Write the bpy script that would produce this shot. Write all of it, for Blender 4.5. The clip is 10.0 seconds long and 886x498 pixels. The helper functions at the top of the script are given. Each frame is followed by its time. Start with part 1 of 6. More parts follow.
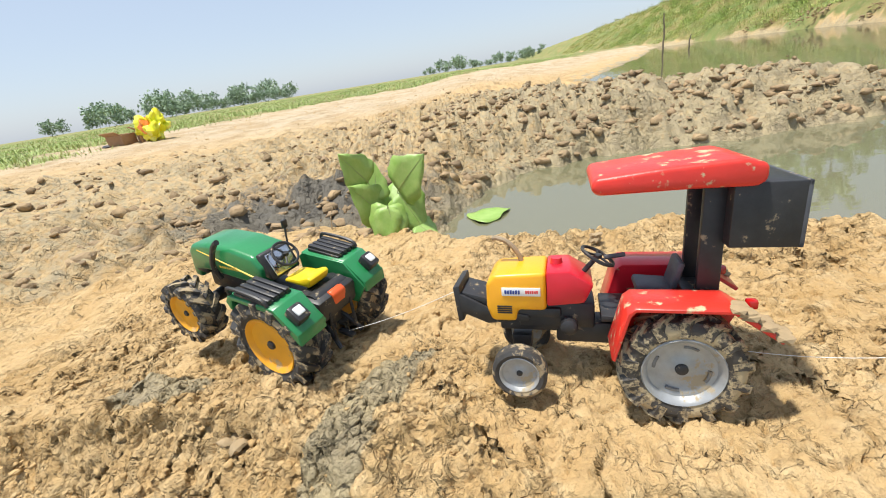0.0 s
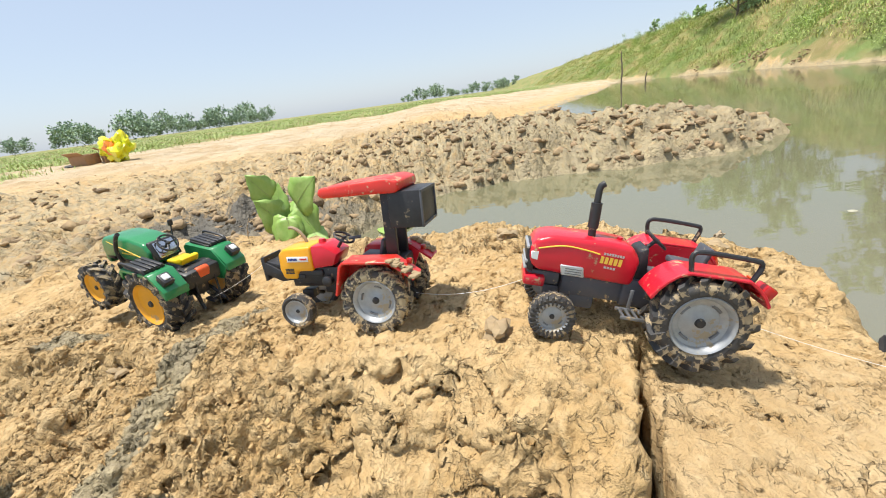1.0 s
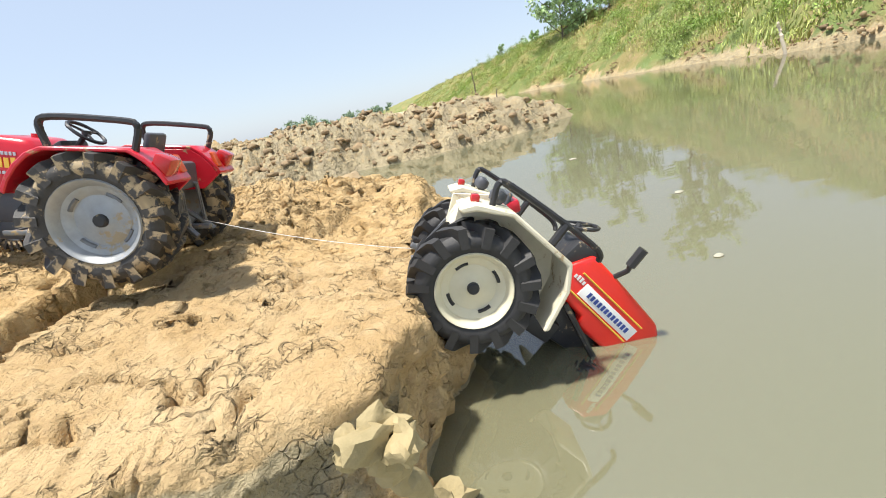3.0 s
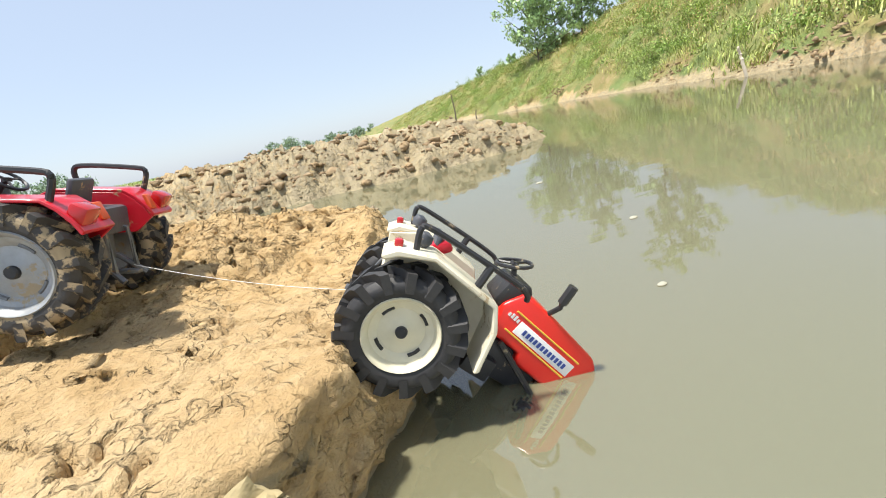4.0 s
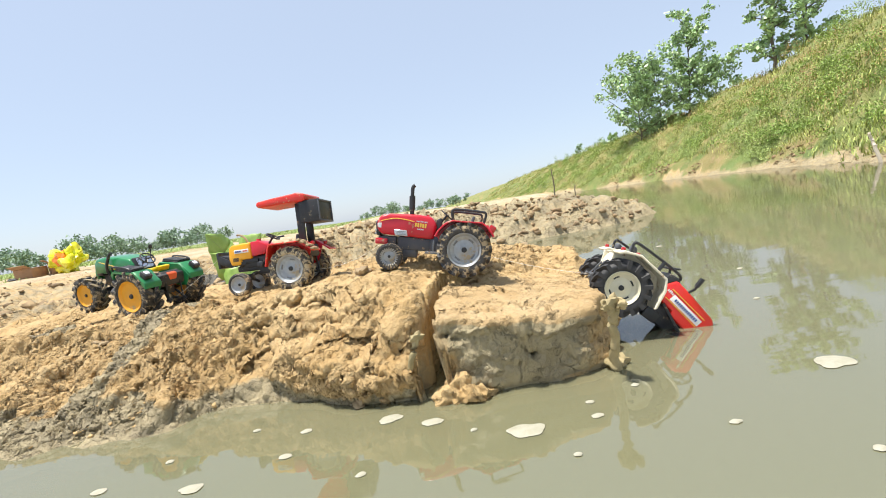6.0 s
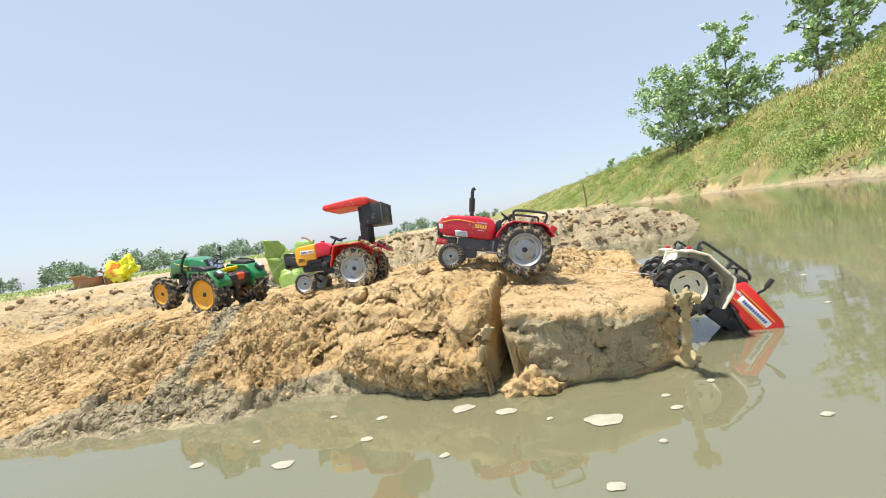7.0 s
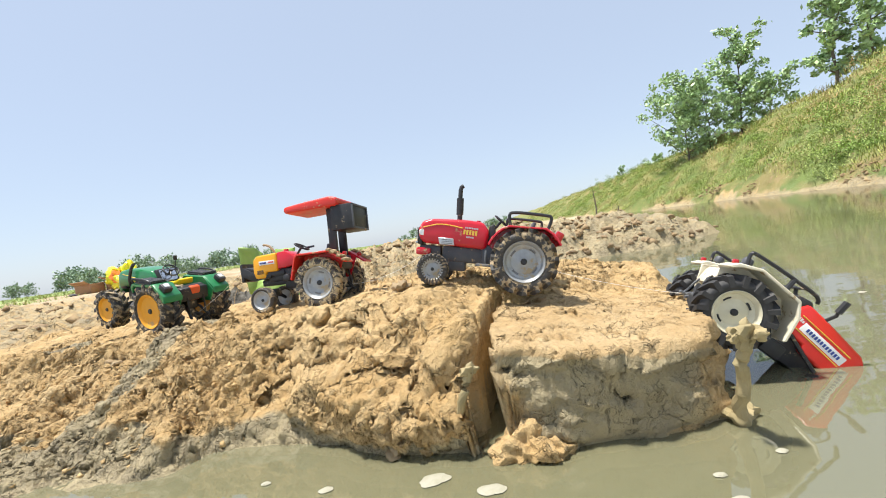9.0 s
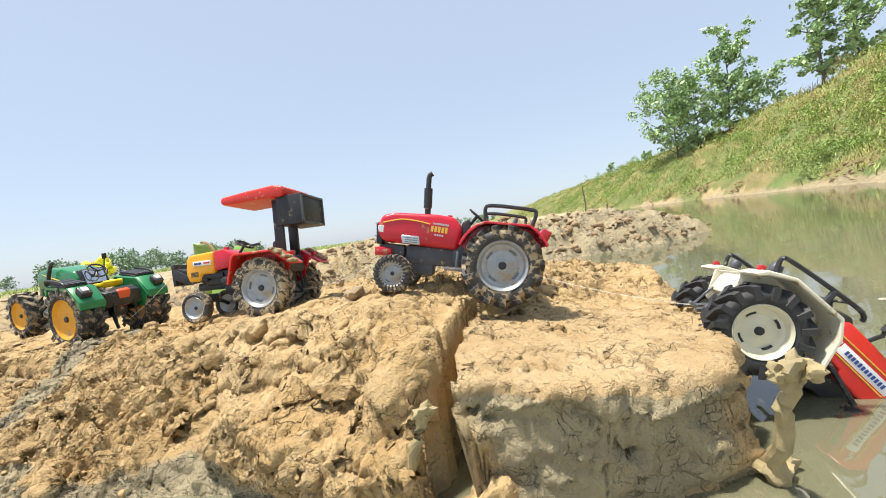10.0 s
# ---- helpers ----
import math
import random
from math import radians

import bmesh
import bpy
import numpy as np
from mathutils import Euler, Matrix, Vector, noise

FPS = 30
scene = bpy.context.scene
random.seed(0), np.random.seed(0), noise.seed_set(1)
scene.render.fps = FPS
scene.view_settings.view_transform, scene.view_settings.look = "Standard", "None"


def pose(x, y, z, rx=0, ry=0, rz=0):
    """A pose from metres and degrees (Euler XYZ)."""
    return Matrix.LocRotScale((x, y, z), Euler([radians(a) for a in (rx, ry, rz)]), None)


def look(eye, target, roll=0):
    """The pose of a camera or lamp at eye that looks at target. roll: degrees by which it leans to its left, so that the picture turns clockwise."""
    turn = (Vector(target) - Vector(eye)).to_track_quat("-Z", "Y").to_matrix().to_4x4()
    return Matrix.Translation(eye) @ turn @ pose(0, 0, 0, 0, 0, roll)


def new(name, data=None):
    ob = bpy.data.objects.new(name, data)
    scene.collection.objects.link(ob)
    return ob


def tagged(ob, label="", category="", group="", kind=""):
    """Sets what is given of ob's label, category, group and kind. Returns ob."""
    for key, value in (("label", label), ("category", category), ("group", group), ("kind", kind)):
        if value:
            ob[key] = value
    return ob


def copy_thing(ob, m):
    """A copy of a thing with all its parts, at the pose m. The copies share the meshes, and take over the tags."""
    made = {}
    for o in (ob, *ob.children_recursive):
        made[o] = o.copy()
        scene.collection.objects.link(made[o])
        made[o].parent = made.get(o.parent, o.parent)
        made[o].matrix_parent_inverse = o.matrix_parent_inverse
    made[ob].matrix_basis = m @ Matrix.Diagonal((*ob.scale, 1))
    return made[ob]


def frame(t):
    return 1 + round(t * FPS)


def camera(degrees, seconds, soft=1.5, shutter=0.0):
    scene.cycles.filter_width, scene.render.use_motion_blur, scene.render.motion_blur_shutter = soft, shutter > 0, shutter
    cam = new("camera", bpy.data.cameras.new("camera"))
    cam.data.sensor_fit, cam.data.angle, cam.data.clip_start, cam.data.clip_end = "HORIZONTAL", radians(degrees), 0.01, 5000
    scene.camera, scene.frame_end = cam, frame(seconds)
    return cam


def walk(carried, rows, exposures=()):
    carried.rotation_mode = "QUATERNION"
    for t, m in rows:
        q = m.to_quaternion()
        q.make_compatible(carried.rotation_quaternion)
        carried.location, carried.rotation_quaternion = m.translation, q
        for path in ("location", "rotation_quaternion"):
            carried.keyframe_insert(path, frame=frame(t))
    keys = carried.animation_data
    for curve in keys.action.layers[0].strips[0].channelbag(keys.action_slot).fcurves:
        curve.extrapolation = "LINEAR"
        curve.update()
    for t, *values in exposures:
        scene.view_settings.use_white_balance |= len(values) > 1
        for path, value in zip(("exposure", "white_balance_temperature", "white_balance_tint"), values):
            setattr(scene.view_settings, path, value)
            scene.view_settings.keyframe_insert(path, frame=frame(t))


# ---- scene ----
cam = camera(93.6, 10.0, soft=1.0)
METRES, EYE, TILT, LEAN, TURN = 2.0, 0.47, -23.0, 8.5, 0.0
ROWS = [
    (0.0, 0.0, 0.0, 0.0, 0.0, 0.0, -0.0),
    (0.5, 0.0709, -0.0648, -0.0231, -0.52, 2.58, -0.74),
    (1.0, 0.1295, -0.1248, -0.0301, -3.05, 3.31, -0.11),
    (1.5, 0.1928, -0.1441, -0.048, -6.7, 3.31, 1.59),
    (2.0, 0.2576, -0.1497, -0.0717, -10.52, 3.6, 4.38),
    (2.5, 0.3243, -0.1374, -0.0983, -13.61, 4.5, 7.46),
    (3.0, 0.3595, -0.1009, -0.1073, -16.22, 5.55, 9.79),
    (4.5, 0.3846, -0.1224, -0.1045, -18.17, 9.41, 11.38),
    (5.0, 0.3491, -0.1678, -0.1283, -15.68, 12.21, 9.13),
    (5.5, 0.2724, -0.2214, -0.1418, -11.74, 15.61, 6.13),
    (6.0, 0.1974, -0.2942, -0.1854, -7.77, 18.32, 3.73),
    (7.5, 0.1617, -0.2945, -0.2108, -3.75, 21.03, 2.12),
    (8.0, 0.1723, -0.2704, -0.2045, -3.5, 21.3, 1.96),
    (8.5, 0.1885, -0.2453, -0.186, -3.26, 21.59, 1.67),
    (9.0, 0.1936, -0.2221, -0.1712, -3.14, 21.66, 1.47),
    (9.5, 0.2057, -0.2061, -0.1637, -3.31, 21.35, 1.38),
    (10.0, 0.2169, -0.1668, -0.1456, -4.54, 21.02, 1.64),
]
walk(cam, [(t, pose(0, 0, EYE, TILT, LEAN, TURN) @ pose(METRES * x, METRES * y, METRES * z, 90 + pitch, roll, yaw)) for t, x, y, z, yaw, pitch, roll in ROWS],
     [(0.0, 0.36), (0.6, 0.37), (1.2, 0.46), (2.5, 0.55), (5.0, 0.56), (7.5, 0.51), (10.0, 0.50)])
# ---- light ----
world = bpy.data.worlds.new("sky")
scene.world = world
world.use_nodes = True
wn = world.node_tree.nodes
wl = world.node_tree.links
sky = wn.new("ShaderNodeTexSky")
sky.sky_type = "NISHITA"
sky.sun_disc = False
SUN_EL, SUN_AZ = radians(77), radians(-92)   # azimuth from +y towards +x
sky.sun_elevation, sky.sun_rotation = SUN_EL, SUN_AZ
sky.air_density, sky.dust_density, sky.ozone_density = 1.0, 1.0, 1.0
wn["Background"].inputs["Strength"].default_value = 0.136
haze = wn.new("ShaderNodeMix")
haze.data_type = "RGBA"
haze.inputs[0].default_value, haze.inputs[7].default_value = 0.66, (3.45, 3.95, 4.75, 1)
wl.new(sky.outputs[0], haze.inputs[6])
wl.new(haze.outputs[2], wn["Background"].inputs["Color"])
sun = new("sun", bpy.data.lights.new("sun", "SUN"))
sun.data.energy, sun.data.angle, sun.data.color = 4.8, radians(3.5), (1.0, 0.955, 0.88)
sun_from = Vector((math.sin(SUN_AZ) * math.cos(SUN_EL), math.cos(SUN_AZ) * math.cos(SUN_EL), math.sin(SUN_EL)))
sun.matrix_world = look(sun_from * 30, (0, 0, 0))


# ---- materials ----
def material(name, colour, rough=0.5, metal=0.0, second=None, scale=40.0, bump=0.0, bump_scale=200.0, coat=0.0, amount=0.5, rand=0.0, dirt=None, dirt_amount=0.0, dirt_scale=25.0):
    """Principled surface with a second colour at one noise scale, relief at another, and mud or dust with a shape of its own."""
    m = bpy.data.materials.new(name)
    m.use_nodes = True
    n, l = m.node_tree.nodes, m.node_tree.links
    p = n["Principled BSDF"]
    p.inputs["Roughness"].default_value, p.inputs["Metallic"].default_value = rough, metal
    p.inputs["Coat Weight"].default_value = coat
    co = n.new("ShaderNodeTexCoord").outputs["Object"]
    col = n.new("ShaderNodeRGB").outputs[0]
    col.default_value = (*colour, 1)
    def noise_at(s, detail=4.0, rough_=0.6):
        t = n.new("ShaderNodeTexNoise")
        t.inputs["Scale"].default_value, t.inputs["Detail"].default_value, t.inputs["Roughness"].default_value = s, detail, rough_
        l.new(co, t.inputs["Vector"])
        return t.outputs["Fac"]
    def ramp(src, lo, hi):
        r = n.new("ShaderNodeMapRange")
        r.inputs["From Min"].default_value, r.inputs["From Max"].default_value = lo, hi
        l.new(src, r.inputs["Value"])
        return r.outputs[0]
    def mix(a, b, f):
        x = n.new("ShaderNodeMix")
        x.data_type = "RGBA"
        for src, k in ((a, 6), (b, 7), (f, 0)):
            if isinstance(src, (tuple, float)):
                x.inputs[k].default_value = (*src, 1) if isinstance(src, tuple) else src
            else:
                l.new(src, x.inputs[k])
        return x.outputs[2]
    if second:
        col = mix(col, second, ramp(noise_at(scale), 0.5 - 0.25 / max(amount, 0.01) * 0.5, 0.5 + 0.2))
    if rand:
        o = n.new("ShaderNodeNewGeometry").outputs["Random Per Island"]
        h = n.new("ShaderNodeHueSaturation")
        r = n.new("ShaderNodeMapRange")
        r.inputs["To Min"].default_value, r.inputs["To Max"].default_value = 1 - rand, 1 + rand
        l.new(o, r.inputs["Value"]), l.new(r.outputs[0], h.inputs["Value"]), l.new(col, h.inputs["Color"])
        col = h.outputs[0]
    if dirt:
        f = ramp(noise_at(dirt_scale, 6.0, 0.65), 0.62 - dirt_amount * 0.3, 0.68 - dirt_amount * 0.3)
        col = mix(col, dirt, f)
        rr = n.new("ShaderNodeMix")
        l.new(f, rr.inputs[0])
        rr.inputs[2].default_value, rr.inputs[3].default_value = rough, 0.9
        l.new(rr.outputs[0], p.inputs["Roughness"])
    if bump:
        b = n.new("ShaderNodeBump")
        b.inputs["Strength"].default_value, b.inputs["Distance"].default_value = 1.0, bump
        l.new(noise_at(bump_scale), b.inputs["Height"])
        l.new(b.outputs[0], p.inputs["Normal"])
    l.new(col, p.inputs["Base Color"])
    return m


MUD = (0.42, 0.31, 0.17)
red_paint = material("red_paint", (0.62, 0.012, 0.03), 0.3, 0, (0.52, 0.012, 0.025), 30, 0.0002, 300, 0.3, dirt=MUD, dirt_amount=0.05, dirt_scale=60)
orange_red = material("orange_red_paint", (0.72, 0.035, 0.02), 0.4, 0, (0.58, 0.03, 0.02), 30, 0.0004, 150, 0.1, dirt=(0.5, 0.4, 0.24), dirt_amount=0.13, dirt_scale=70)
bright_red = material("bright_red_paint", (0.78, 0.022, 0.012), 0.28, 0, (0.66, 0.018, 0.012), 25, 0.0002, 300, 0.4)
yellow_paint = material("yellow_paint", (0.88, 0.42, 0.008), 0.35, 0, (0.8, 0.36, 0.01), 30, 0.0002, 300, 0.2)
green_paint = material("green_paint", (0.02, 0.235, 0.075), 0.3, 0, (0.02, 0.18, 0.06), 25, 0.0002, 300, 0.3)
seat_yellow = material("yellow_plastic", (0.80, 0.60, 0.01), 0.4, 0, (0.75, 0.52, 0.01), 60)
rim_yellow = material("yellow_rim", (0.80, 0.36, 0.01), 0.4, 0, (0.7, 0.32, 0.02), 60, dirt=MUD, dirt_amount=0.08)
rim_silver = material("silver_rim", (0.40, 0.42, 0.44), 0.45, 0.35, (0.30, 0.31, 0.31), 80, 0.0002, 300, dirt=(0.42, 0.35, 0.24), dirt_amount=0.15, dirt_scale=60)
rim_cream = material("cream_rim", (0.72, 0.67, 0.50), 0.45, 0, (0.65, 0.6, 0.43), 70)
cream_paint = material("cream_paint", (0.76, 0.71, 0.56), 0.4, 0, (0.66, 0.6, 0.44), 60, 0.0002, 200, dirt=MUD, dirt_amount=0.08, dirt_scale=60)
black_plastic = material("black_plastic", (0.018, 0.018, 0.02), 0.45, 0, (0.03, 0.03, 0.032), 80, 0.0002, 300, dirt=(0.3, 0.24, 0.15), dirt_amount=0.02, dirt_scale=80)
grey_plastic = material("grey_plastic", (0.06, 0.07, 0.085), 0.5, 0, (0.09, 0.09, 0.1), 80, 0.0002, 300, dirt=MUD, dirt_amount=0.03, dirt_scale=70)
rubber = material("tyre_rubber", (0.022, 0.022, 0.024), 0.6, 0, (0.04, 0.038, 0.036), 90, 0.0003, 300)
rubber_muddy = material("muddy_tyre_rubber", (0.03, 0.03, 0.03), 0.65, 0, (0.06, 0.055, 0.05), 90, 0.0006, 250, dirt=(0.36, 0.28, 0.17), dirt_amount=0.36, dirt_scale=75)
rubber_caked = material("mud_caked_rubber", (0.035, 0.034, 0.032), 0.7, 0, (0.07, 0.06, 0.05), 90, 0.0012, 250, dirt=(0.44, 0.35, 0.21), dirt_amount=0.46, dirt_scale=60)
chrome = material("chrome", (0.75, 0.76, 0.78), 0.18, 1.0, (0.5, 0.5, 0.52), 100)
silver_trim = material("silver_trim", (0.6, 0.62, 0.64), 0.3, 0.6, (0.5, 0.5, 0.5), 100)
steel_grey = material("grey_metal", (0.22, 0.23, 0.24), 0.45, 0.5, (0.15, 0.15, 0.15), 90, dirt=MUD, dirt_amount=0.1, dirt_scale=60)
white_sticker = material("white_sticker", (0.78, 0.78, 0.76), 0.4)
gold_print = material("gold_print", (0.75, 0.50, 0.06), 0.4)
blue_print = material("blue_print", (0.03, 0.06, 0.25), 0.4)
red_print = material("red_print", (0.6, 0.03, 0.03), 0.4)
orange_plastic = material("orange_plastic", (0.75, 0.11, 0.02), 0.4, 0, (0.6, 0.08, 0.02), 60)
lamp_red = material("red_lamp", (0.45, 0.01, 0.01), 0.15, coat=0.6)
lamp_clear = material("clear_lamp", (0.7, 0.72, 0.72), 0.12, coat=0.6)
string_white = material("white_string", (0.75, 0.73, 0.68), 0.8)
caked_mud = material("caked_mud", (0.40, 0.29, 0.16), 0.85, 0, (0.28, 0.21, 0.12), 50, 0.0015, 120)
muddy_root = material("muddy_root", (0.42, 0.33, 0.17), 0.8, 0, (0.27, 0.22, 0.11), 40, 0.002, 90)
dry_twig = material("dry_twig", (0.42, 0.33, 0.22), 0.85, 0, (0.25, 0.19, 0.12), 60, 0.001, 150)
leaf_big = material("broad_leaf", (0.19, 0.34, 0.055), 0.45, 0, (0.30, 0.43, 0.12), 25, 0.0008, 60, rand=0.15)
stem_green = material("green_stem", (0.22, 0.30, 0.10), 0.5, 0, (0.3, 0.33, 0.14), 40)
tree_leaf = material("tree_leaf", (0.28, 0.42, 0.18), 0.45, 0, (0.40, 0.53, 0.26), 1.0, rand=0.4)
# leaf colour paled and greyed to paint in the haze of distance
far_haze_leaf = material("far_haze_tree_leaf", (0.30, 0.39, 0.27), 0.7, 0, (0.24, 0.33, 0.22), 0.5, rand=0.25)
bark = material("bark", (0.20, 0.16, 0.12), 0.9, 0, (0.12, 0.1, 0.08), 12, 0.004, 40)
grass_green = material("grass_blade", (0.22, 0.31, 0.06), 0.6, 0, (0.38, 0.36, 0.11), 0.45, rand=0.5)
grass_far = material("meadow_blade", (0.30, 0.42, 0.10), 0.6, 0, (0.42, 0.48, 0.18), 0.15, rand=0.25)
straw = material("straw_blade", (0.58, 0.46, 0.20), 0.7, 0, (0.46, 0.31, 0.14), 0.6, rand=0.3)
shrub_leaf = material("shrub_leaf", (0.17, 0.29, 0.05), 0.55, 0, (0.31, 0.39, 0.08), 0.7, rand=0.5)
cardboard = material("brown_cardboard", (0.42, 0.24, 0.13), 0.8, 0, (0.34, 0.2, 0.11), 8, 0.001, 60)
bag_yellow = material("yellow_green_film", (0.70, 0.80, 0.02), 0.3, 0, (0.75, 0.62, 0.02), 5, 0.004, 25, 0.3)
bag_orange = material("orange_film", (0.85, 0.16, 0.02), 0.3, 0, (0.8, 0.3, 0.03), 9, 0.003, 25, 0.3)
foam_white = material("foam", (0.42, 0.40, 0.32), 0.6, 0, (0.33, 0.31, 0.22), 60, 0.002, 180)


def ground_material():
    m = bpy.data.materials.new("mud_ground")
    m.use_nodes = True
    n, l = m.node_tree.nodes, m.node_tree.links
    p = n["Principled BSDF"]
    co = n.new("ShaderNodeTexCoord").outputs["Object"]
    def att(name):
        a = n.new("ShaderNodeAttribute")
        a.attribute_name = name
        return a.outputs["Fac"]
    def noi(s, d=5.0, r=0.6):
        t = n.new("ShaderNodeTexNoise")
        t.inputs["Scale"].default_value, t.inputs["Detail"].default_value, t.inputs["Roughness"].default_value = s, d, r
        l.new(co, t.inputs["Vector"])
        return t.outputs["Fac"]
    def rng(v, a, b, c=0.0, d=1.0):
        r = n.new("ShaderNodeMapRange")
        for k, x in zip(("From Min", "From Max", "To Min", "To Max"), (a, b, c, d)):
            r.inputs[k].default_value = x
        l.new(v, r.inputs["Value"])
        return r.outputs[0]
    def mix(a, b, f, kind="MIX"):
        x = n.new("ShaderNodeMix")
        x.data_type, x.blend_type = "RGBA", kind
        for src, k in ((a, 6), (b, 7), (f, 0)):
            if isinstance(src, (tuple, float)):
                x.inputs[k].default_value = (*src, 1) if isinstance(src, tuple) else src
            else:
                l.new(src, x.inputs[k])
        return x.outputs[2]
    def add(a, b, op="ADD"):
        x = n.new("ShaderNodeMath")
        x.operation = op
        for k, v in enumerate((a, b)):
            if isinstance(v, float):
                x.inputs[k].default_value = v
            else:
                l.new(v, x.inputs[k])
        return x.outputs[0]
    dry = mix((0.57, 0.40, 0.195), (0.47, 0.305, 0.125), rng(noi(9), 0.35, 0.65))
    dry = mix(dry, (0.62, 0.47, 0.26), rng(noi(55), 0.5, 0.75, 0.0, 0.7))
    dry = mix(dry, (0.36, 0.235, 0.105), rng(noi(90, 4), 0.55, 0.70, 0.0, 0.6))
    wet_shade_col = mix((0.40, 0.325, 0.185), (0.30, 0.245, 0.145), rng(noi(14), 0.4, 0.62))
    wet_shade_col = mix(wet_shade_col, (0.30, 0.25, 0.15), rng(noi(60), 0.55, 0.75, 0.0, 0.6))
    palec = mix((0.52, 0.43, 0.30), (0.40, 0.295, 0.17), rng(noi(2.2), 0.42, 0.62))
    palec = mix(palec, (0.42, 0.31, 0.18), rng(noi(12), 0.55, 0.75, 0.0, 0.7))
    grassc = mix((0.15, 0.20, 0.05), (0.28, 0.23, 0.085), rng(noi(0.9), 0.4, 0.62))
    grassc = mix(grassc, (0.36, 0.25, 0.13), rng(noi(3.1), 0.58, 0.72, 0.0, 0.8))
    col = mix(dry, palec, att("pale"))
    # one share tints wet mud and the shade painted into the crack
    wet_shade = rng(add(att("wet_shade"), add(noi(26, 6, 0.7), 0.5, "SUBTRACT")), 0.34, 0.62)
    dark = mix(wet_shade_col, (0.06, 0.06, 0.058), rng(att("dark"), 0.3, 0.9, 0.0, 0.8))
    col = mix(col, dark, wet_shade)
    gr = rng(add(att("grass"), add(noi(1.4), 0.5, "SUBTRACT")), 0.35, 0.65)
    col = mix(col, grassc, gr)
    l.new(col, p.inputs["Base Color"])
    l.new(rng(wet_shade, 0.0, 1.0, 0.88, 0.58), p.inputs["Roughness"])
    b1, b2 = n.new("ShaderNodeBump"), n.new("ShaderNodeBump")
    b1.inputs["Distance"].default_value, b2.inputs["Distance"].default_value = 0.010, 0.0011
    b1.inputs["Strength"].default_value = b2.inputs["Strength"].default_value = 1.0
    l.new(noi(70, 6, 0.65), b1.inputs["Height"])
    l.new(noi(420, 4, 0.6), b2.inputs["Height"])
    # crumbs: warped cells, strongest where the crust is broken
    warp = n.new("ShaderNodeVectorMath")
    warp.operation = "MULTIPLY_ADD"
    nv = n.new("ShaderNodeTexNoise")
    nv.inputs["Scale"].default_value, nv.inputs["Detail"].default_value = 40.0, 3.0
    l.new(co, nv.inputs["Vector"])
    l.new(nv.outputs["Color"], warp.inputs[0])
    warp.inputs[1].default_value = (0.03, 0.03, 0.03)
    l.new(co, warp.inputs[2])
    prev = b1
    for sc, dist in ((38.0, 0.013), (120.0, 0.0035)):
        vo = n.new("ShaderNodeTexVoronoi")
        vo.inputs["Scale"].default_value = sc
        l.new(warp.outputs[0], vo.inputs["Vector"])
        bb = n.new("ShaderNodeBump")
        bb.invert = True
        bb.inputs["Distance"].default_value = dist
        l.new(att("crumbly"), bb.inputs["Strength"])
        l.new(vo.outputs["Distance"], bb.inputs["Height"])
        l.new(prev.outputs[0], bb.inputs["Normal"])
        prev = bb
    # hairline shrinkage cracks, in patches
    for sc, dist, wide, lo in ((34.0, 0.0075, 0.05, 0.52), (85.0, 0.0032, 0.07, 0.48)):
        vo, bb = n.new("ShaderNodeTexVoronoi"), n.new("ShaderNodeBump")
        vo.feature = "DISTANCE_TO_EDGE"
        vo.inputs["Scale"].default_value = sc
        l.new(warp.outputs[0], vo.inputs["Vector"])
        bb.inputs["Distance"].default_value = dist
        l.new(rng(vo.outputs["Distance"], 0.0, wide), bb.inputs["Height"])
        l.new(rng(noi(sc * 0.4, 3), lo, lo + 0.10), bb.inputs["Strength"])
        l.new(prev.outputs[0], bb.inputs["Normal"])
        prev = bb
    l.new(prev.outputs[0], b2.inputs["Normal"])
    l.new(b2.outputs[0], p.inputs["Normal"])
    return m


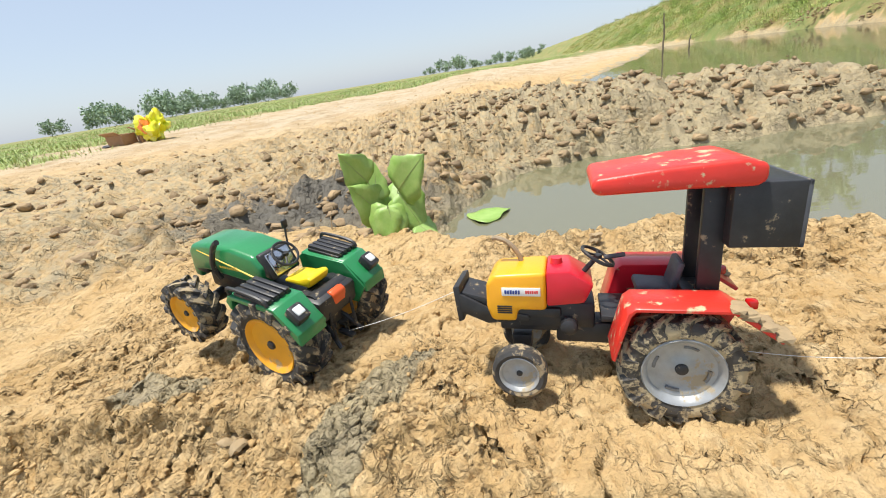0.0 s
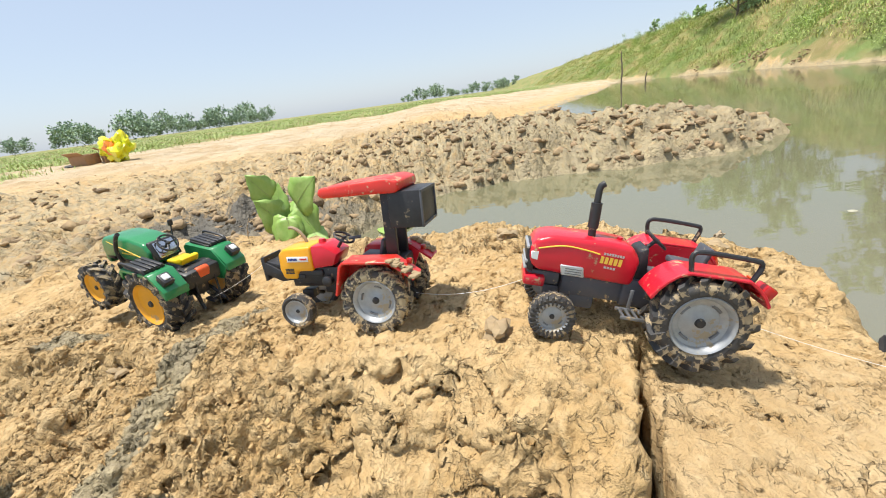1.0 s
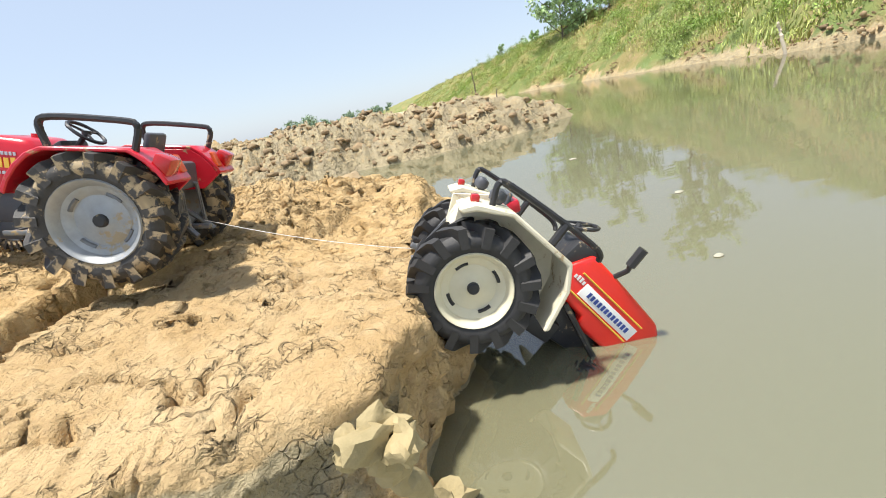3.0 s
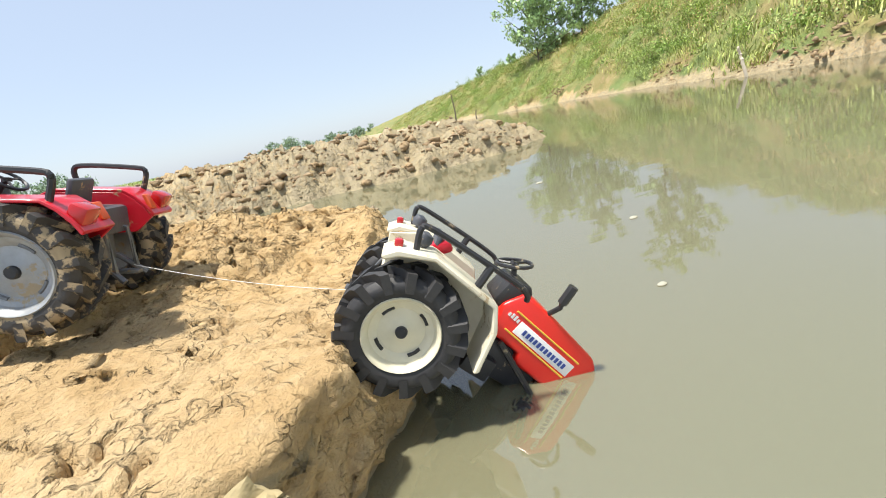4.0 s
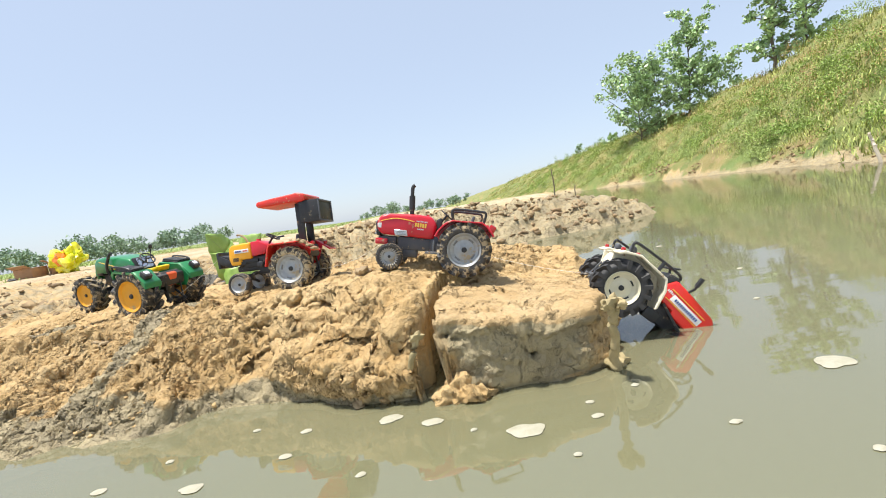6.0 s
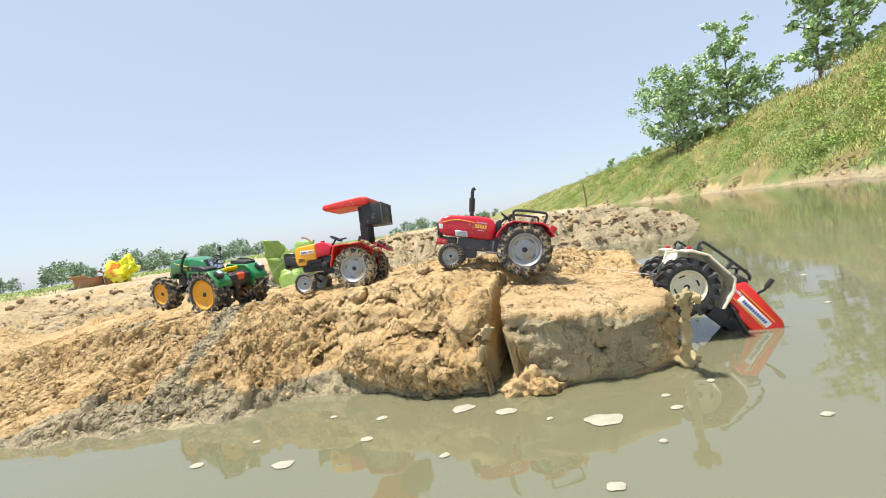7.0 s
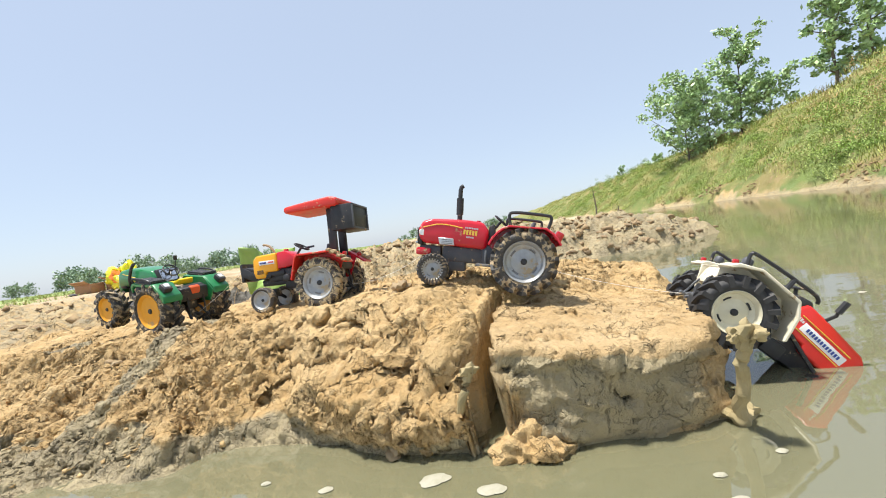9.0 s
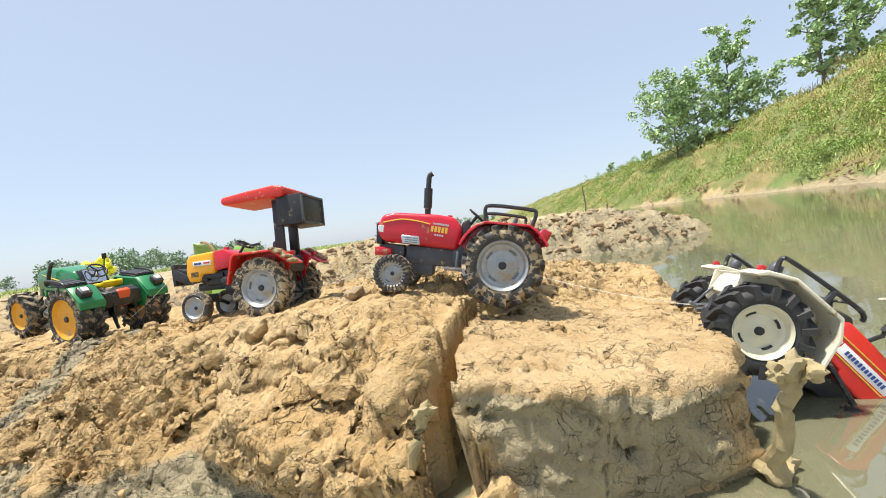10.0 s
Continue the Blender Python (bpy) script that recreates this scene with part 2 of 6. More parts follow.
def water_material(name, colour, second, clear, rough, gloss):
    """Silty water: a part lets one see a little way down, the rest is scattered light of its colour; the top sheet mirrors."""
    m = bpy.data.materials.new(name)
    m.use_nodes = True
    n, l = m.node_tree.nodes, m.node_tree.links
    p = n["Principled BSDF"]
    co = n.new("ShaderNodeTexCoord").outputs["Object"]
    t = n.new("ShaderNodeTexNoise")
    t.inputs["Scale"].default_value, t.inputs["Detail"].default_value = 0.35, 3.0
    l.new(co, t.inputs["Vector"])
    x = n.new("ShaderNodeMix")
    x.data_type = "RGBA"
    x.inputs[6].default_value, x.inputs[7].default_value = (*colour, 1), (*second, 1)
    r = n.new("ShaderNodeMapRange")
    r.inputs["From Min"].default_value, r.inputs["From Max"].default_value = 0.35, 0.65
    l.new(t.outputs["Fac"], r.inputs["Value"]), l.new(r.outputs[0], x.inputs[0])
    l.new(x.outputs[2], p.inputs["Base Color"])
    p.inputs["Roughness"].default_value, p.inputs["IOR"].default_value = rough, 1.33
    p.inputs["Specular IOR Level"].default_value = 0.0
    if gloss:
        b0 = None
        for s, d, st in ((1.1, 0.0016, (1, 2.6, 1)), (7.0, 0.0004, (1, 3.0, 1))):
            w = n.new("ShaderNodeTexNoise")
            mp = n.new("ShaderNodeMapping")
            mp.inputs["Scale"].default_value = st
            l.new(co, mp.inputs["Vector"]), l.new(mp.outputs[0], w.inputs["Vector"])
            w.inputs["Scale"].default_value, w.inputs["Detail"].default_value = s, 2.0
            b = n.new("ShaderNodeBump")
            b.inputs["Distance"].default_value, b.inputs["Strength"].default_value = d, 1.0
            l.new(w.outputs["Fac"], b.inputs["Height"])
            if b0:
                l.new(b0.outputs[0], b.inputs["Normal"])
            b0 = b
    out = n["Material Output"].inputs["Surface"]
    body = p.outputs[0]
    if clear > 0:
        tr = n.new("ShaderNodeBsdfTransparent")
        mx = n.new("ShaderNodeMixShader")
        mx.inputs[0].default_value = 1 - clear
        l.new(tr.outputs[0], mx.inputs[1]), l.new(body, mx.inputs[2])
        body = mx.outputs[0]
    if gloss:
        fr, gl, top = n.new("ShaderNodeFresnel"), n.new("ShaderNodeBsdfGlossy"), n.new("ShaderNodeMixShader")
        fr.inputs["IOR"].default_value, gl.inputs["Roughness"].default_value = 2.3, rough
        l.new(b0.outputs[0], gl.inputs["Normal"]), l.new(b0.outputs[0], fr.inputs["Normal"])
        l.new(fr.outputs[0], top.inputs[0]), l.new(body, top.inputs[1]), l.new(gl.outputs[0], top.inputs[2])
        body = top.outputs[0]
    l.new(body, out)
    return m


ground_mat = ground_material()
water_mat = water_material("silty_water", (0.255, 0.24, 0.155), (0.225, 0.225, 0.115), 0.35, 0.03, True)
murk_mat = water_material("silt_haze", (0.255, 0.24, 0.155), (0.225, 0.225, 0.115), 0.5, 0.9, False)
depth_mat = water_material("deep_silt", (0.255, 0.24, 0.155), (0.225, 0.225, 0.115), 0.0, 0.9, False)


# ---- mesh helpers ----
def finish(bm, name, mat, smooth=True):
    me = bpy.data.meshes.new(name)
    bmesh.ops.recalc_face_normals(bm, faces=bm.faces)
    bm.to_mesh(me)
    bm.free()
    me.materials.append(mat)
    if smooth:
        me.polygons.foreach_set("use_smooth", [True] * len(me.polygons))
        me.set_sharp_from_angle(angle=radians(38))
    return me


def part(name, bm, mat, parent, label="", smooth=True):
    ob = new(name, finish(bm, name, mat, smooth))
    ob.parent = parent
    return tagged(ob, label) if label else ob


def thing(name, m, label, category, group=""):
    ob = new(name)
    ob.empty_display_size = 0.05
    ob.matrix_world = m
    return tagged(ob, label, category, group)


def box(bm, c, s, bevel=0.0015, rot=None, segs=2):
    g = bmesh.ops.create_cube(bm, size=1.0)
    vs = g["verts"]
    bmesh.ops.scale(bm, vec=s, verts=vs)
    if bevel:
        es = list({e for v in vs for e in v.link_edges})
        r = bmesh.ops.bevel(bm, geom=es, offset=min(bevel, min(s) * 0.45), segments=segs, affect="EDGES", profile=0.5)
        vs = list({v for f in r["faces"] for v in f.verts} | {v for v in vs if v.is_valid})
    if rot:
        bmesh.ops.rotate(bm, verts=vs, cent=(0, 0, 0), matrix=Euler([radians(a) for a in rot]).to_matrix())
    bmesh.ops.translate(bm, vec=c, verts=vs)
    return bm


def prism(bm, profile, y0, y1, bevel=0.002, segs=2):
    """A side outline in x and z, drawn from y0 to y1, with rounded edges."""
    a = [bm.verts.new((x, y0, z)) for x, z in profile]
    b = [bm.verts.new((x, y1, z)) for x, z in profile]
    fs = [bm.faces.new(a), bm.faces.new(b[::-1])]
    k = len(a)
    for i in range(k):
        fs.append(bm.faces.new((a[i], b[i], b[(i + 1) % k], a[(i + 1) % k])))
    bmesh.ops.recalc_face_normals(bm, faces=fs)
    if bevel:
        es = list({e for f in fs for e in f.edges})
        bmesh.ops.bevel(bm, geom=es, offset=bevel, segments=segs, affect="EDGES", profile=0.5)
    return bm


def tube(bm, pts, r, seg=8, r_end=None):
    """A round bar along a line of points; closed at both ends."""
    pts = [Vector(p) for p in pts]
    rings = []
    up = Vector((0.3, 0.2, 0.93)).normalized()
    for i, p in enumerate(pts):
        d = (pts[min(i + 1, len(pts) - 1)] - pts[max(i - 1, 0)]).normalized()
        u = d.cross(up)
        if u.length < 0.05:
            u = d.cross(Vector((1, 0, 0)))
        u.normalize()
        v = d.cross(u)
        rr = r if r_end is None else r + (r_end - r) * i / (len(pts) - 1)
        rings.append([bm.verts.new(p + (u * math.cos(2 * math.pi * k / seg) + v * math.sin(2 * math.pi * k / seg)) * rr) for k in range(seg)])
    for a, b in zip(rings, rings[1:]):
        for k in range(seg):
            bm.faces.new((a[k], a[(k + 1) % seg], b[(k + 1) % seg], b[k]))
    bm.faces.new(rings[0][::-1]), bm.faces.new(rings[-1])
    return bm


def lathe(bm, profile, seg=32, axis="y", at=(0, 0, 0), capped=True):
    """Turns (radius, height) pairs about an axis through at."""
    rings = []
    at = Vector(at)
    for r, h in profile:
        ring = []
        for k in range(seg):
            a = 2 * math.pi * k / seg
            c, s = r * math.cos(a), r * math.sin(a)
            ring.append(bm.verts.new(at + Vector({"y": (c, h, s), "z": (c, s, h), "x": (h, c, s)}[axis])))
        rings.append(ring)
    for a, b in zip(rings, rings[1:]):
        for k in range(seg):
            bm.faces.new((a[k], a[(k + 1) % seg], b[(k + 1) % seg], b[k]))
    if not capped:
        return bm
    if profile[0][0] > 1e-5:
        bm.faces.new(rings[0])
    if profile[-1][0] > 1e-5:
        bm.faces.new(rings[-1][::-1])
    bmesh.ops.remove_doubles(bm, verts=[v for r in (rings[0], rings[-1]) for v in r], dist=1e-6)
    return bm


def ring(bm, c, r, thick, axis="z", seg=24, tilt=None):
    pts = []
    for k in range(seg + 1):
        a = 2 * math.pi * k / seg
        p = Vector((r * math.cos(a), r * math.sin(a), 0))
        if tilt:
            p = Euler([radians(t) for t in tilt]).to_matrix() @ p
        pts.append(Vector(c) + p)
    return tube(bm, pts, thick, 6)


# ---- terrain ----
def hash2(ix, iy, seed):
    h = (ix.astype(np.int64) * 374761393 + iy.astype(np.int64) * 668265263 + seed * 144269504) & 0x7FFFFFFF
    h = ((h ^ (h >> 13)) * 1274126177) & 0x7FFFFFFF
    return ((h ^ (h >> 16)) & 0xFFFF) / 65535.0


def value_noise(x, y, seed):
    ix, iy = np.floor(x), np.floor(y)
    fx, fy = x - ix, y - iy
    fx, fy = fx * fx * (3 - 2 * fx), fy * fy * (3 - 2 * fy)
    a, b = hash2(ix, iy, seed), hash2(ix + 1, iy, seed)
    c, d = hash2(ix, iy + 1, seed), hash2(ix + 1, iy + 1, seed)
    return (a + (b - a) * fx) * (1 - fy) + (c + (d - c) * fx) * fy - 0.5


def fbm(x, y, scale, octaves, seed, gain=0.5):
    out, amp, c, s = 0.0, 1.0, 0.8, 0.6
    for o in range(octaves):
        u, v = (x * c - y * s) * scale, (x * s + y * c) * scale
        out = out + amp * value_noise(u + 17.3 * o, v - 9.1 * o, seed + o)
        scale, amp = scale * 2.03, amp * gain
        c, s = c * 0.6 - s * 0.8, s * 0.6 + c * 0.8
    return out


def clods(x, y, scale, seed):
    """Heaped lumps: 1 in the middle of a lump, 0 in the joints, each with a height and lean of its own."""
    u, v = x * scale, y * scale
    ix, iy = np.floor(u), np.floor(v)
    best, hgt = np.full(u.shape, 9.0), np.zeros(u.shape)
    for dx in (-1, 0, 1):
        for dy in (-1, 0, 1):
            jx, jy = ix + dx, iy + dy
            px, py = u - jx - hash2(jx, jy, seed), v - jy - hash2(jx, jy, seed + 7)
            d = np.hypot(px, py)
            near = d < best
            tilt = (hash2(jx, jy, seed + 3) - 0.5) * px + (hash2(jx, jy, seed + 5) - 0.5) * py
            hgt = np.where(near, 0.35 + 0.65 * hash2(jx, jy, seed + 9) + 0.8 * tilt, hgt)
            best = np.where(near, d, best)
    return hgt * np.clip(1.15 - best * best * 1.3, 0, 1)


def hash3(ix, iy, iz, seed):
    return hash2(ix + iz * 57, iy - iz * 131, seed)


def noise3(p, scale, seed):
    """Value noise in space, -0.5 to 0.5."""
    q = p * scale
    i = np.floor(q)
    f = q - i
    f = f * f * (3 - 2 * f)
    out = 0.0
    for dx in (0, 1):
        for dy in (0, 1):
            for dz in (0, 1):
                w = (f[:, 0] if dx else 1 - f[:, 0]) * (f[:, 1] if dy else 1 - f[:, 1]) * (f[:, 2] if dz else 1 - f[:, 2])
                out = out + w * hash3(i[:, 0] + dx, i[:, 1] + dy, i[:, 2] + dz, seed)
    return out - 0.5


def fbm3(p, scale, octaves, seed, gain=0.55):
    out, amp = 0.0, 1.0
    for o in range(octaves):
        out = out + amp * noise3(p + 3.7 * o, scale, seed + o)
        scale, amp = scale * 2.07, amp * gain
    return out


def lumps3(p, scale, seed):
    """Crumbs in space: rounded grains with joints between them, each standing out by an amount of its own."""
    q = p * scale
    i = np.floor(q)
    best, hgt = np.full(len(q), 9.0), np.zeros(len(q))
    for dx in (-1, 0, 1):
        for dy in (-1, 0, 1):
            for dz in (-1, 0, 1):
                jx, jy, jz = i[:, 0] + dx, i[:, 1] + dy, i[:, 2] + dz
                d = (q[:, 0] - jx - hash3(jx, jy, jz, seed)) ** 2 + (q[:, 1] - jy - hash3(jx, jy, jz, seed + 7)) ** 2 + (q[:, 2] - jz - hash3(jx, jy, jz, seed + 11)) ** 2
                near = d < best
                hgt = np.where(near, 0.3 + 0.7 * hash3(jx, jy, jz, seed + 9), hgt)
                best = np.where(near, d, best)
    return hgt * np.clip(1.1 - best * 1.5, 0, 1)


def smooth(a, b, x):
    t = np.clip((x - a) / (b - a), 0, 1)
    return t * t * (3 - 2 * t)


LEDGE_SHORE = [(-400, -40), (-6, -3), (-1.5, -0.1), (-0.8, 0.08), (-0.5, 0.093), (-0.31, 0.061), (-0.194, 0.079), (-0.035, 0.05), (0.007, 0.091),
               (0.103, 0.087), (0.213, 0.047), (0.304, 0.002), (0.384, -0.051), (0.464, -0.066), (0.579, -0.065), (0.66, -0.075), (0.705, -0.06),
               (0.735, -0.02), (0.775, 0.05), (0.82, 0.187), (0.86, 0.28), (0.875, 0.42), (0.85, 0.54), (0.75, 0.64), (0.57, 0.70), (0.42, 0.76),
               (0.1, 0.82), (-0.06, 0.90)]
INLET_SHORE = [(-0.10, 1.05), (-0.1, 1.22), (-0.04, 1.42), (0.08, 1.62), (0.37, 1.95), (0.66, 1.97), (1.02, 1.95), (1.3, 1.92), (1.8, 1.93), (2.2, 2.1),
               (2.45, 2.28), (2.5, 2.45), (2.25, 2.8), (1.9, 3.1), (1.5, 3.3), (1.15, 3.7), (1.25, 5.0), (2.1, 7), (3.4, 9.5), (6, 14), (9, 20), (11, 24.5)]
BANK_FOOT = [(12.0, 22), (12.4, 18), (12.3, 15.6), (10.6, 10.4), (9, 6.5), (7.1, 4.1), (7.7, 2.8), (8.4, -0.4), (9, -30), (9, -400)]
CORNERS = [(500, -400), (500, 700), (-500, 700)]


def shore_distance(x, y):
    """Signed distance to the water's edge: positive on land."""
    poly = LEDGE_SHORE + INLET_SHORE + BANK_FOOT + CORNERS
    best, inside = np.full(x.shape, 1e9), np.zeros(x.shape, bool)
    for (x0, y0), (x1, y1) in zip(poly, poly[1:] + poly[:1]):
        ex, ey = x1 - x0, y1 - y0
        t = np.clip(((x - x0) * ex + (y - y0) * ey) / (ex * ex + ey * ey), 0, 1)
        best = np.minimum(best, (x - x0 - t * ex) ** 2 + (y - y0 - t * ey) ** 2)
        cross = (y0 > y) != (y1 > y)
        with np.errstate(divide="ignore", invalid="ignore"):
            inside ^= cross & (x < x0 + (y - y0) * ex / (ey if ey else 1e-12))
    return np.where(inside, 1, -1) * np.sqrt(best)


def crack_line(y):
    return np.interp(y, [-0.10, -0.03, 0.04, 0.09, 0.13, 0.16, 0.2, 0.26], [0.398, 0.420, 0.441, 0.45, 0.468, 0.476, 0.50, 0.53])


def bank_edge(y):
    return np.interp(y, [-400, -30, -0.4, 2.8, 4.1, 6.5, 10.4, 15.6, 18, 22, 30, 60, 110, 700], [9, 9, 8.4, 7.7, 7.1, 9, 10.6, 12.3, 12.2, 11.6, 12.5, 17, 24, 110])


def terrain(x, y):
    """Heights and the shares of wet or crack-shaded, dark, pale and grassy ground."""
    wob = fbm(x, y, 9.0, 4, 11) * np.interp(np.hypot(x - 0.3, y - 0.3), [0, 1.2, 6], [0.03, 0.12, 0.5])
    sd = shore_distance(x, y) + wob * 0.6
    ledge = (y < 0.97 + 0.25 * np.clip(-x, 0, 2)) & (x < 1.0) & (y > -3)
    # plateau heights
    left = np.interp(x, [-1.5, -0.8, -0.4, -0.23, 0.17, 0.36, 0.5], [0.105, 0.128, 0.142, 0.145, 0.172, 0.193, 0.186]) - 0.022 * smooth(0.3, 0.6, y) * smooth(-0.2, 0.2, x)
    left = left - 0.040 * smooth(0.22, 0.10, y) * smooth(0.39, 0.44, x) - 0.02 * smooth(0.12, 0.05, y) * smooth(0.22, 0.38, x)
    block = 0.148 - 0.115 * (x - 0.45) + 0.12 * (np.clip(y, -0.07, 0.15) - 0.15) + 0.037 * smooth(0.2, 0.33, y) - 0.014 * smooth(0.44, 0.52, y)
    xc = crack_line(y) + fbm(x * 0.6, y, 22, 3, 5) * 0.012
    soft = 0.004 + 0.10 * smooth(0.12, 0.3, y)
    side = smooth(-soft, soft, x - xc)
    top = left * (1 - side) + block * side
    mud = 0.12 + 0.085 * smooth(1.7, 2.5, y) * smooth(-0.9, 0.4, x) * smooth(3.4, 1.2, x) + 0.05 * smooth(3, 9, y) - 0.10 * np.exp(-((x + 0.55) / 0.5) ** 2 - ((y - 1.36) / 0.22) ** 2)
    mud = mud - 0.06 * np.exp(-((x + 0.9) / 0.7) ** 2 - ((y - 1.9) / 0.4) ** 2) + 0.07 * smooth(8, 20, y) + 0.06 * smooth(-1.5, -5, x)
    back = smooth(0.0, 0.13, y - np.interp(x, [-1.5, -0.63, -0.41, -0.1, 0.1], [1.5, 1.03, 0.93, 0.87, 0.83]))
    H = np.where(ledge | (y < 0.9), top, mud)
    H = H * (1 - back * (x < 0.9)) + mud * back * (x < 0.9)
    # how steeply the shore rises
    wd = np.interp(x, [-0.9, -0.5, -0.3, -0.04, 0.06, 0.12, 0.3, 0.40, 0.445, 0.47, 0.70, 0.76], [0.5, 0.38, 0.32, 0.19, 0.14, 0.13, 0.12, 0.10, 0.05, 0.022, 0.018, 0.03])
    pw = np.interp(x, [-0.5, -0.3, -0.04, 0.08, 0.2, 0.3, 0.4, 0.45, 0.7], [1.8, 1.7, 1.1, 0.85, 0.7, 0.55, 0.36, 0.26, 0.26])
    farside = smooth(0.35, 0.5, y)
    wd, pw = wd * (1 - farside) + 0.06 * farside, pw * (1 - farside) + 0.6 * farside
    beyond = smooth(0.9, 1.2, y)
    wd, pw = wd * (1 - beyond) + np.interp(y, [1, 3, 6, 12], [0.35, 0.5, 1.2, 3]) * beyond, pw * (1 - beyond) + np.interp(y, [1, 3, 8], [0.62, 0.7, 1.0]) * beyond
    on_bank = x - bank_edge(y)
    bank = on_bank > -0.6
    # steep faces are cut even in height, and their points moved out afterwards
    cliff = smooth(1.0, 0.7, pw) * smooth(1.6, 1.1, y)
    wide = wd + 0.055 * cliff
    even = pw + (1 - pw) * cliff
    s = np.clip(sd / wide, 0, 1)
    z = H * s ** even
    out = (s * wide - wd * s ** (even / np.clip(pw, 0.3, 9))) * np.exp(-np.clip(sd - wide, 0, 9) / 0.05) * (sd > 0) * ~bank * (cliff > 0)
    face = cliff * np.sin(np.pi * np.clip(s, 0, 1)) ** 0.6 * (sd > 0) * (sd < wide) * ~bank
    # the high bank
    bh = np.interp(y, [-30, 15, 20, 35, 200], [4.4, 4.3, 3.7, 3.2, 3.2])
    bd = np.clip(np.where(y < 24, sd, on_bank * 0.95) + fbm(x, y, 0.5, 3, 31) * 1.0, 0, 99)
    slope = np.interp(bd, [0, 0.3, 1.0, 3.5, 5.5, 8, 99], [0, 0.06, 0.18, 0.62, 0.93, 1.0, 1.0])
    z = np.where(bank, bh * slope + fbm(x, y, 0.9, 5, 37) * 0.5 * np.clip(bd / 2, 0, 1) * np.clip((9 - bd) / 3, 0.1, 1), z)
    # rough ground
    near = np.exp(-np.clip(np.hypot(x - 0.2, y - 0.25) - 0.5, 0, 9) / 0.6)
    land = np.clip(sd / 0.03, 0, 1)
    dug = smooth(0.95, 1.35, y + 0.6 * np.clip(-0.35 - x, 0, 0.8)) * smooth(6.5, 3.6, y + 0.45 * np.abs(x)) * (x > -4) * ~bank
    lump = clods(x, y, 6.5, 3) * 0.5 + clods(x, y, 14, 13) * 0.40 + clods(x, y, 31, 17) * 0.25 + fbm(x, y, 9, 4, 19) * 0.7
    z = z + dug * np.clip(sd / 0.12, 0, 1) * (lump * 0.11 - 0.055) * np.interp(x, [-1.5, 0.2, 1.0], [0.8, 0.9, 1.0])
    slope_left = smooth(0.12, -0.05, x) * smooth(0.42, 0.28, y) * (y > -1) * land
    z = z + slope_left * (clods(x, y, 15, 43) * 0.034 + clods(x, y, 40, 47) * 0.010 - 0.02)
    crumb = clods(x, y, 48, 53) * 0.55 + clods(x, y, 95, 59) * 0.45
    patchy = smooth(-0.05, 0.18, fbm(x, y, 6, 3, 61))
    flat_block = side * smooth(0.22, 0.1, y)
    ridge = (0.22 - np.abs(fbm(x, y, 26, 3, 121))) * 0.040 + (0.2 - np.abs(fbm(x, y, 75, 2, 123))) * 0.024
    z = z + near * land * ridge * (0.2 + 0.5 * patchy) * (1 - 0.75 * flat_block)
    z = z + near * land * (fbm(x, y, 14, 4, 67) * 0.016 * (1 - 0.6 * flat_block) + crumb * (0.002 + 0.005 * patchy) * (1 - 0.6 * flat_block))
    # dry shrinkage cracks on the block
    z = z - near * land * 0.013 * smooth(0.022, 0.0, np.abs(fbm(x, y, 11, 4, 71))) * smooth(0.1, 0.25, fbm(x, y, 5, 2, 73) + 0.25)
    z = z + (1 - near) * land * ~bank * (fbm(x, y, 3.0, 5, 79) * 0.035 + clods(x, y, 11, 83) * 0.016 + clods(x, y, 24, 87) * 0.010)
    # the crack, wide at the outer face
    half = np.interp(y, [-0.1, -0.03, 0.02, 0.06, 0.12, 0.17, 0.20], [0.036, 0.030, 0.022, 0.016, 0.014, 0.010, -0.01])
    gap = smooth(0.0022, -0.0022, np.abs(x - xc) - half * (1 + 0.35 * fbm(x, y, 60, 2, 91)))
    z = z - gap * np.clip(z + 0.05 * smooth(-0.06, 0.0, y) - 0.004, 0, 1)
    face = face * (1 - gap)
    # the rims of the crack lean in over it
    pinch = -np.sign(x - xc) * 0.90 * np.clip(half, 0, 1) * np.exp(-np.clip(np.abs(x - xc) - half, 0, 9) / 0.02) * (1 - gap) * smooth(0.05, 0.105, z)
    # below the water
    z = np.where(sd < 0, np.clip(np.maximum(sd * 0.28, -0.012) + np.minimum(sd + 0.04, 0) * np.interp(y, [-0.2, 0.8, 2], [0.9, 0.9, 0.35]), -0.5, 0) - 0.001, z)
    wet_shade = smooth(0.040, 0.006, z + 0.06 * fbm(x, y, 7, 3, 151)) * ~bank + 0.95 * np.exp(-((x + 0.55) / 0.7) ** 2 - ((y - 1.45) / 0.3) ** 2)
    dark = np.exp(-((x + 0.6) / 0.75) ** 2 - ((y - 1.55) / 0.45) ** 2)
    wet_shade = np.maximum(wet_shade, 0.8 * dark * smooth(-0.25, 0.25, fbm(x, y, 2.2, 3, 113) + 0.05))
    wet_shade = np.where(bank, 0.62 * smooth(0.75, 0.1, bd), wet_shade)
    # the crack's inside is coloured darker, to paint in its shade
    wet_shade = np.maximum(wet_shade, 0.8 * gap)
    wet_shade = np.maximum(wet_shade, dug * (0.50 + 0.14 * smooth(-0.3, 0.9, x)))
    # grey slick faces and trails on the ledge
    wet_shade = np.maximum(wet_shade, 0.75 * smooth(0.02, 0.0, np.abs(x - np.interp(y, [0.0, 0.2, 0.35, 0.5], [-0.3, -0.2, -0.13, -0.05])) - 0.03) * (y < 0.42) * (y > 0.05))
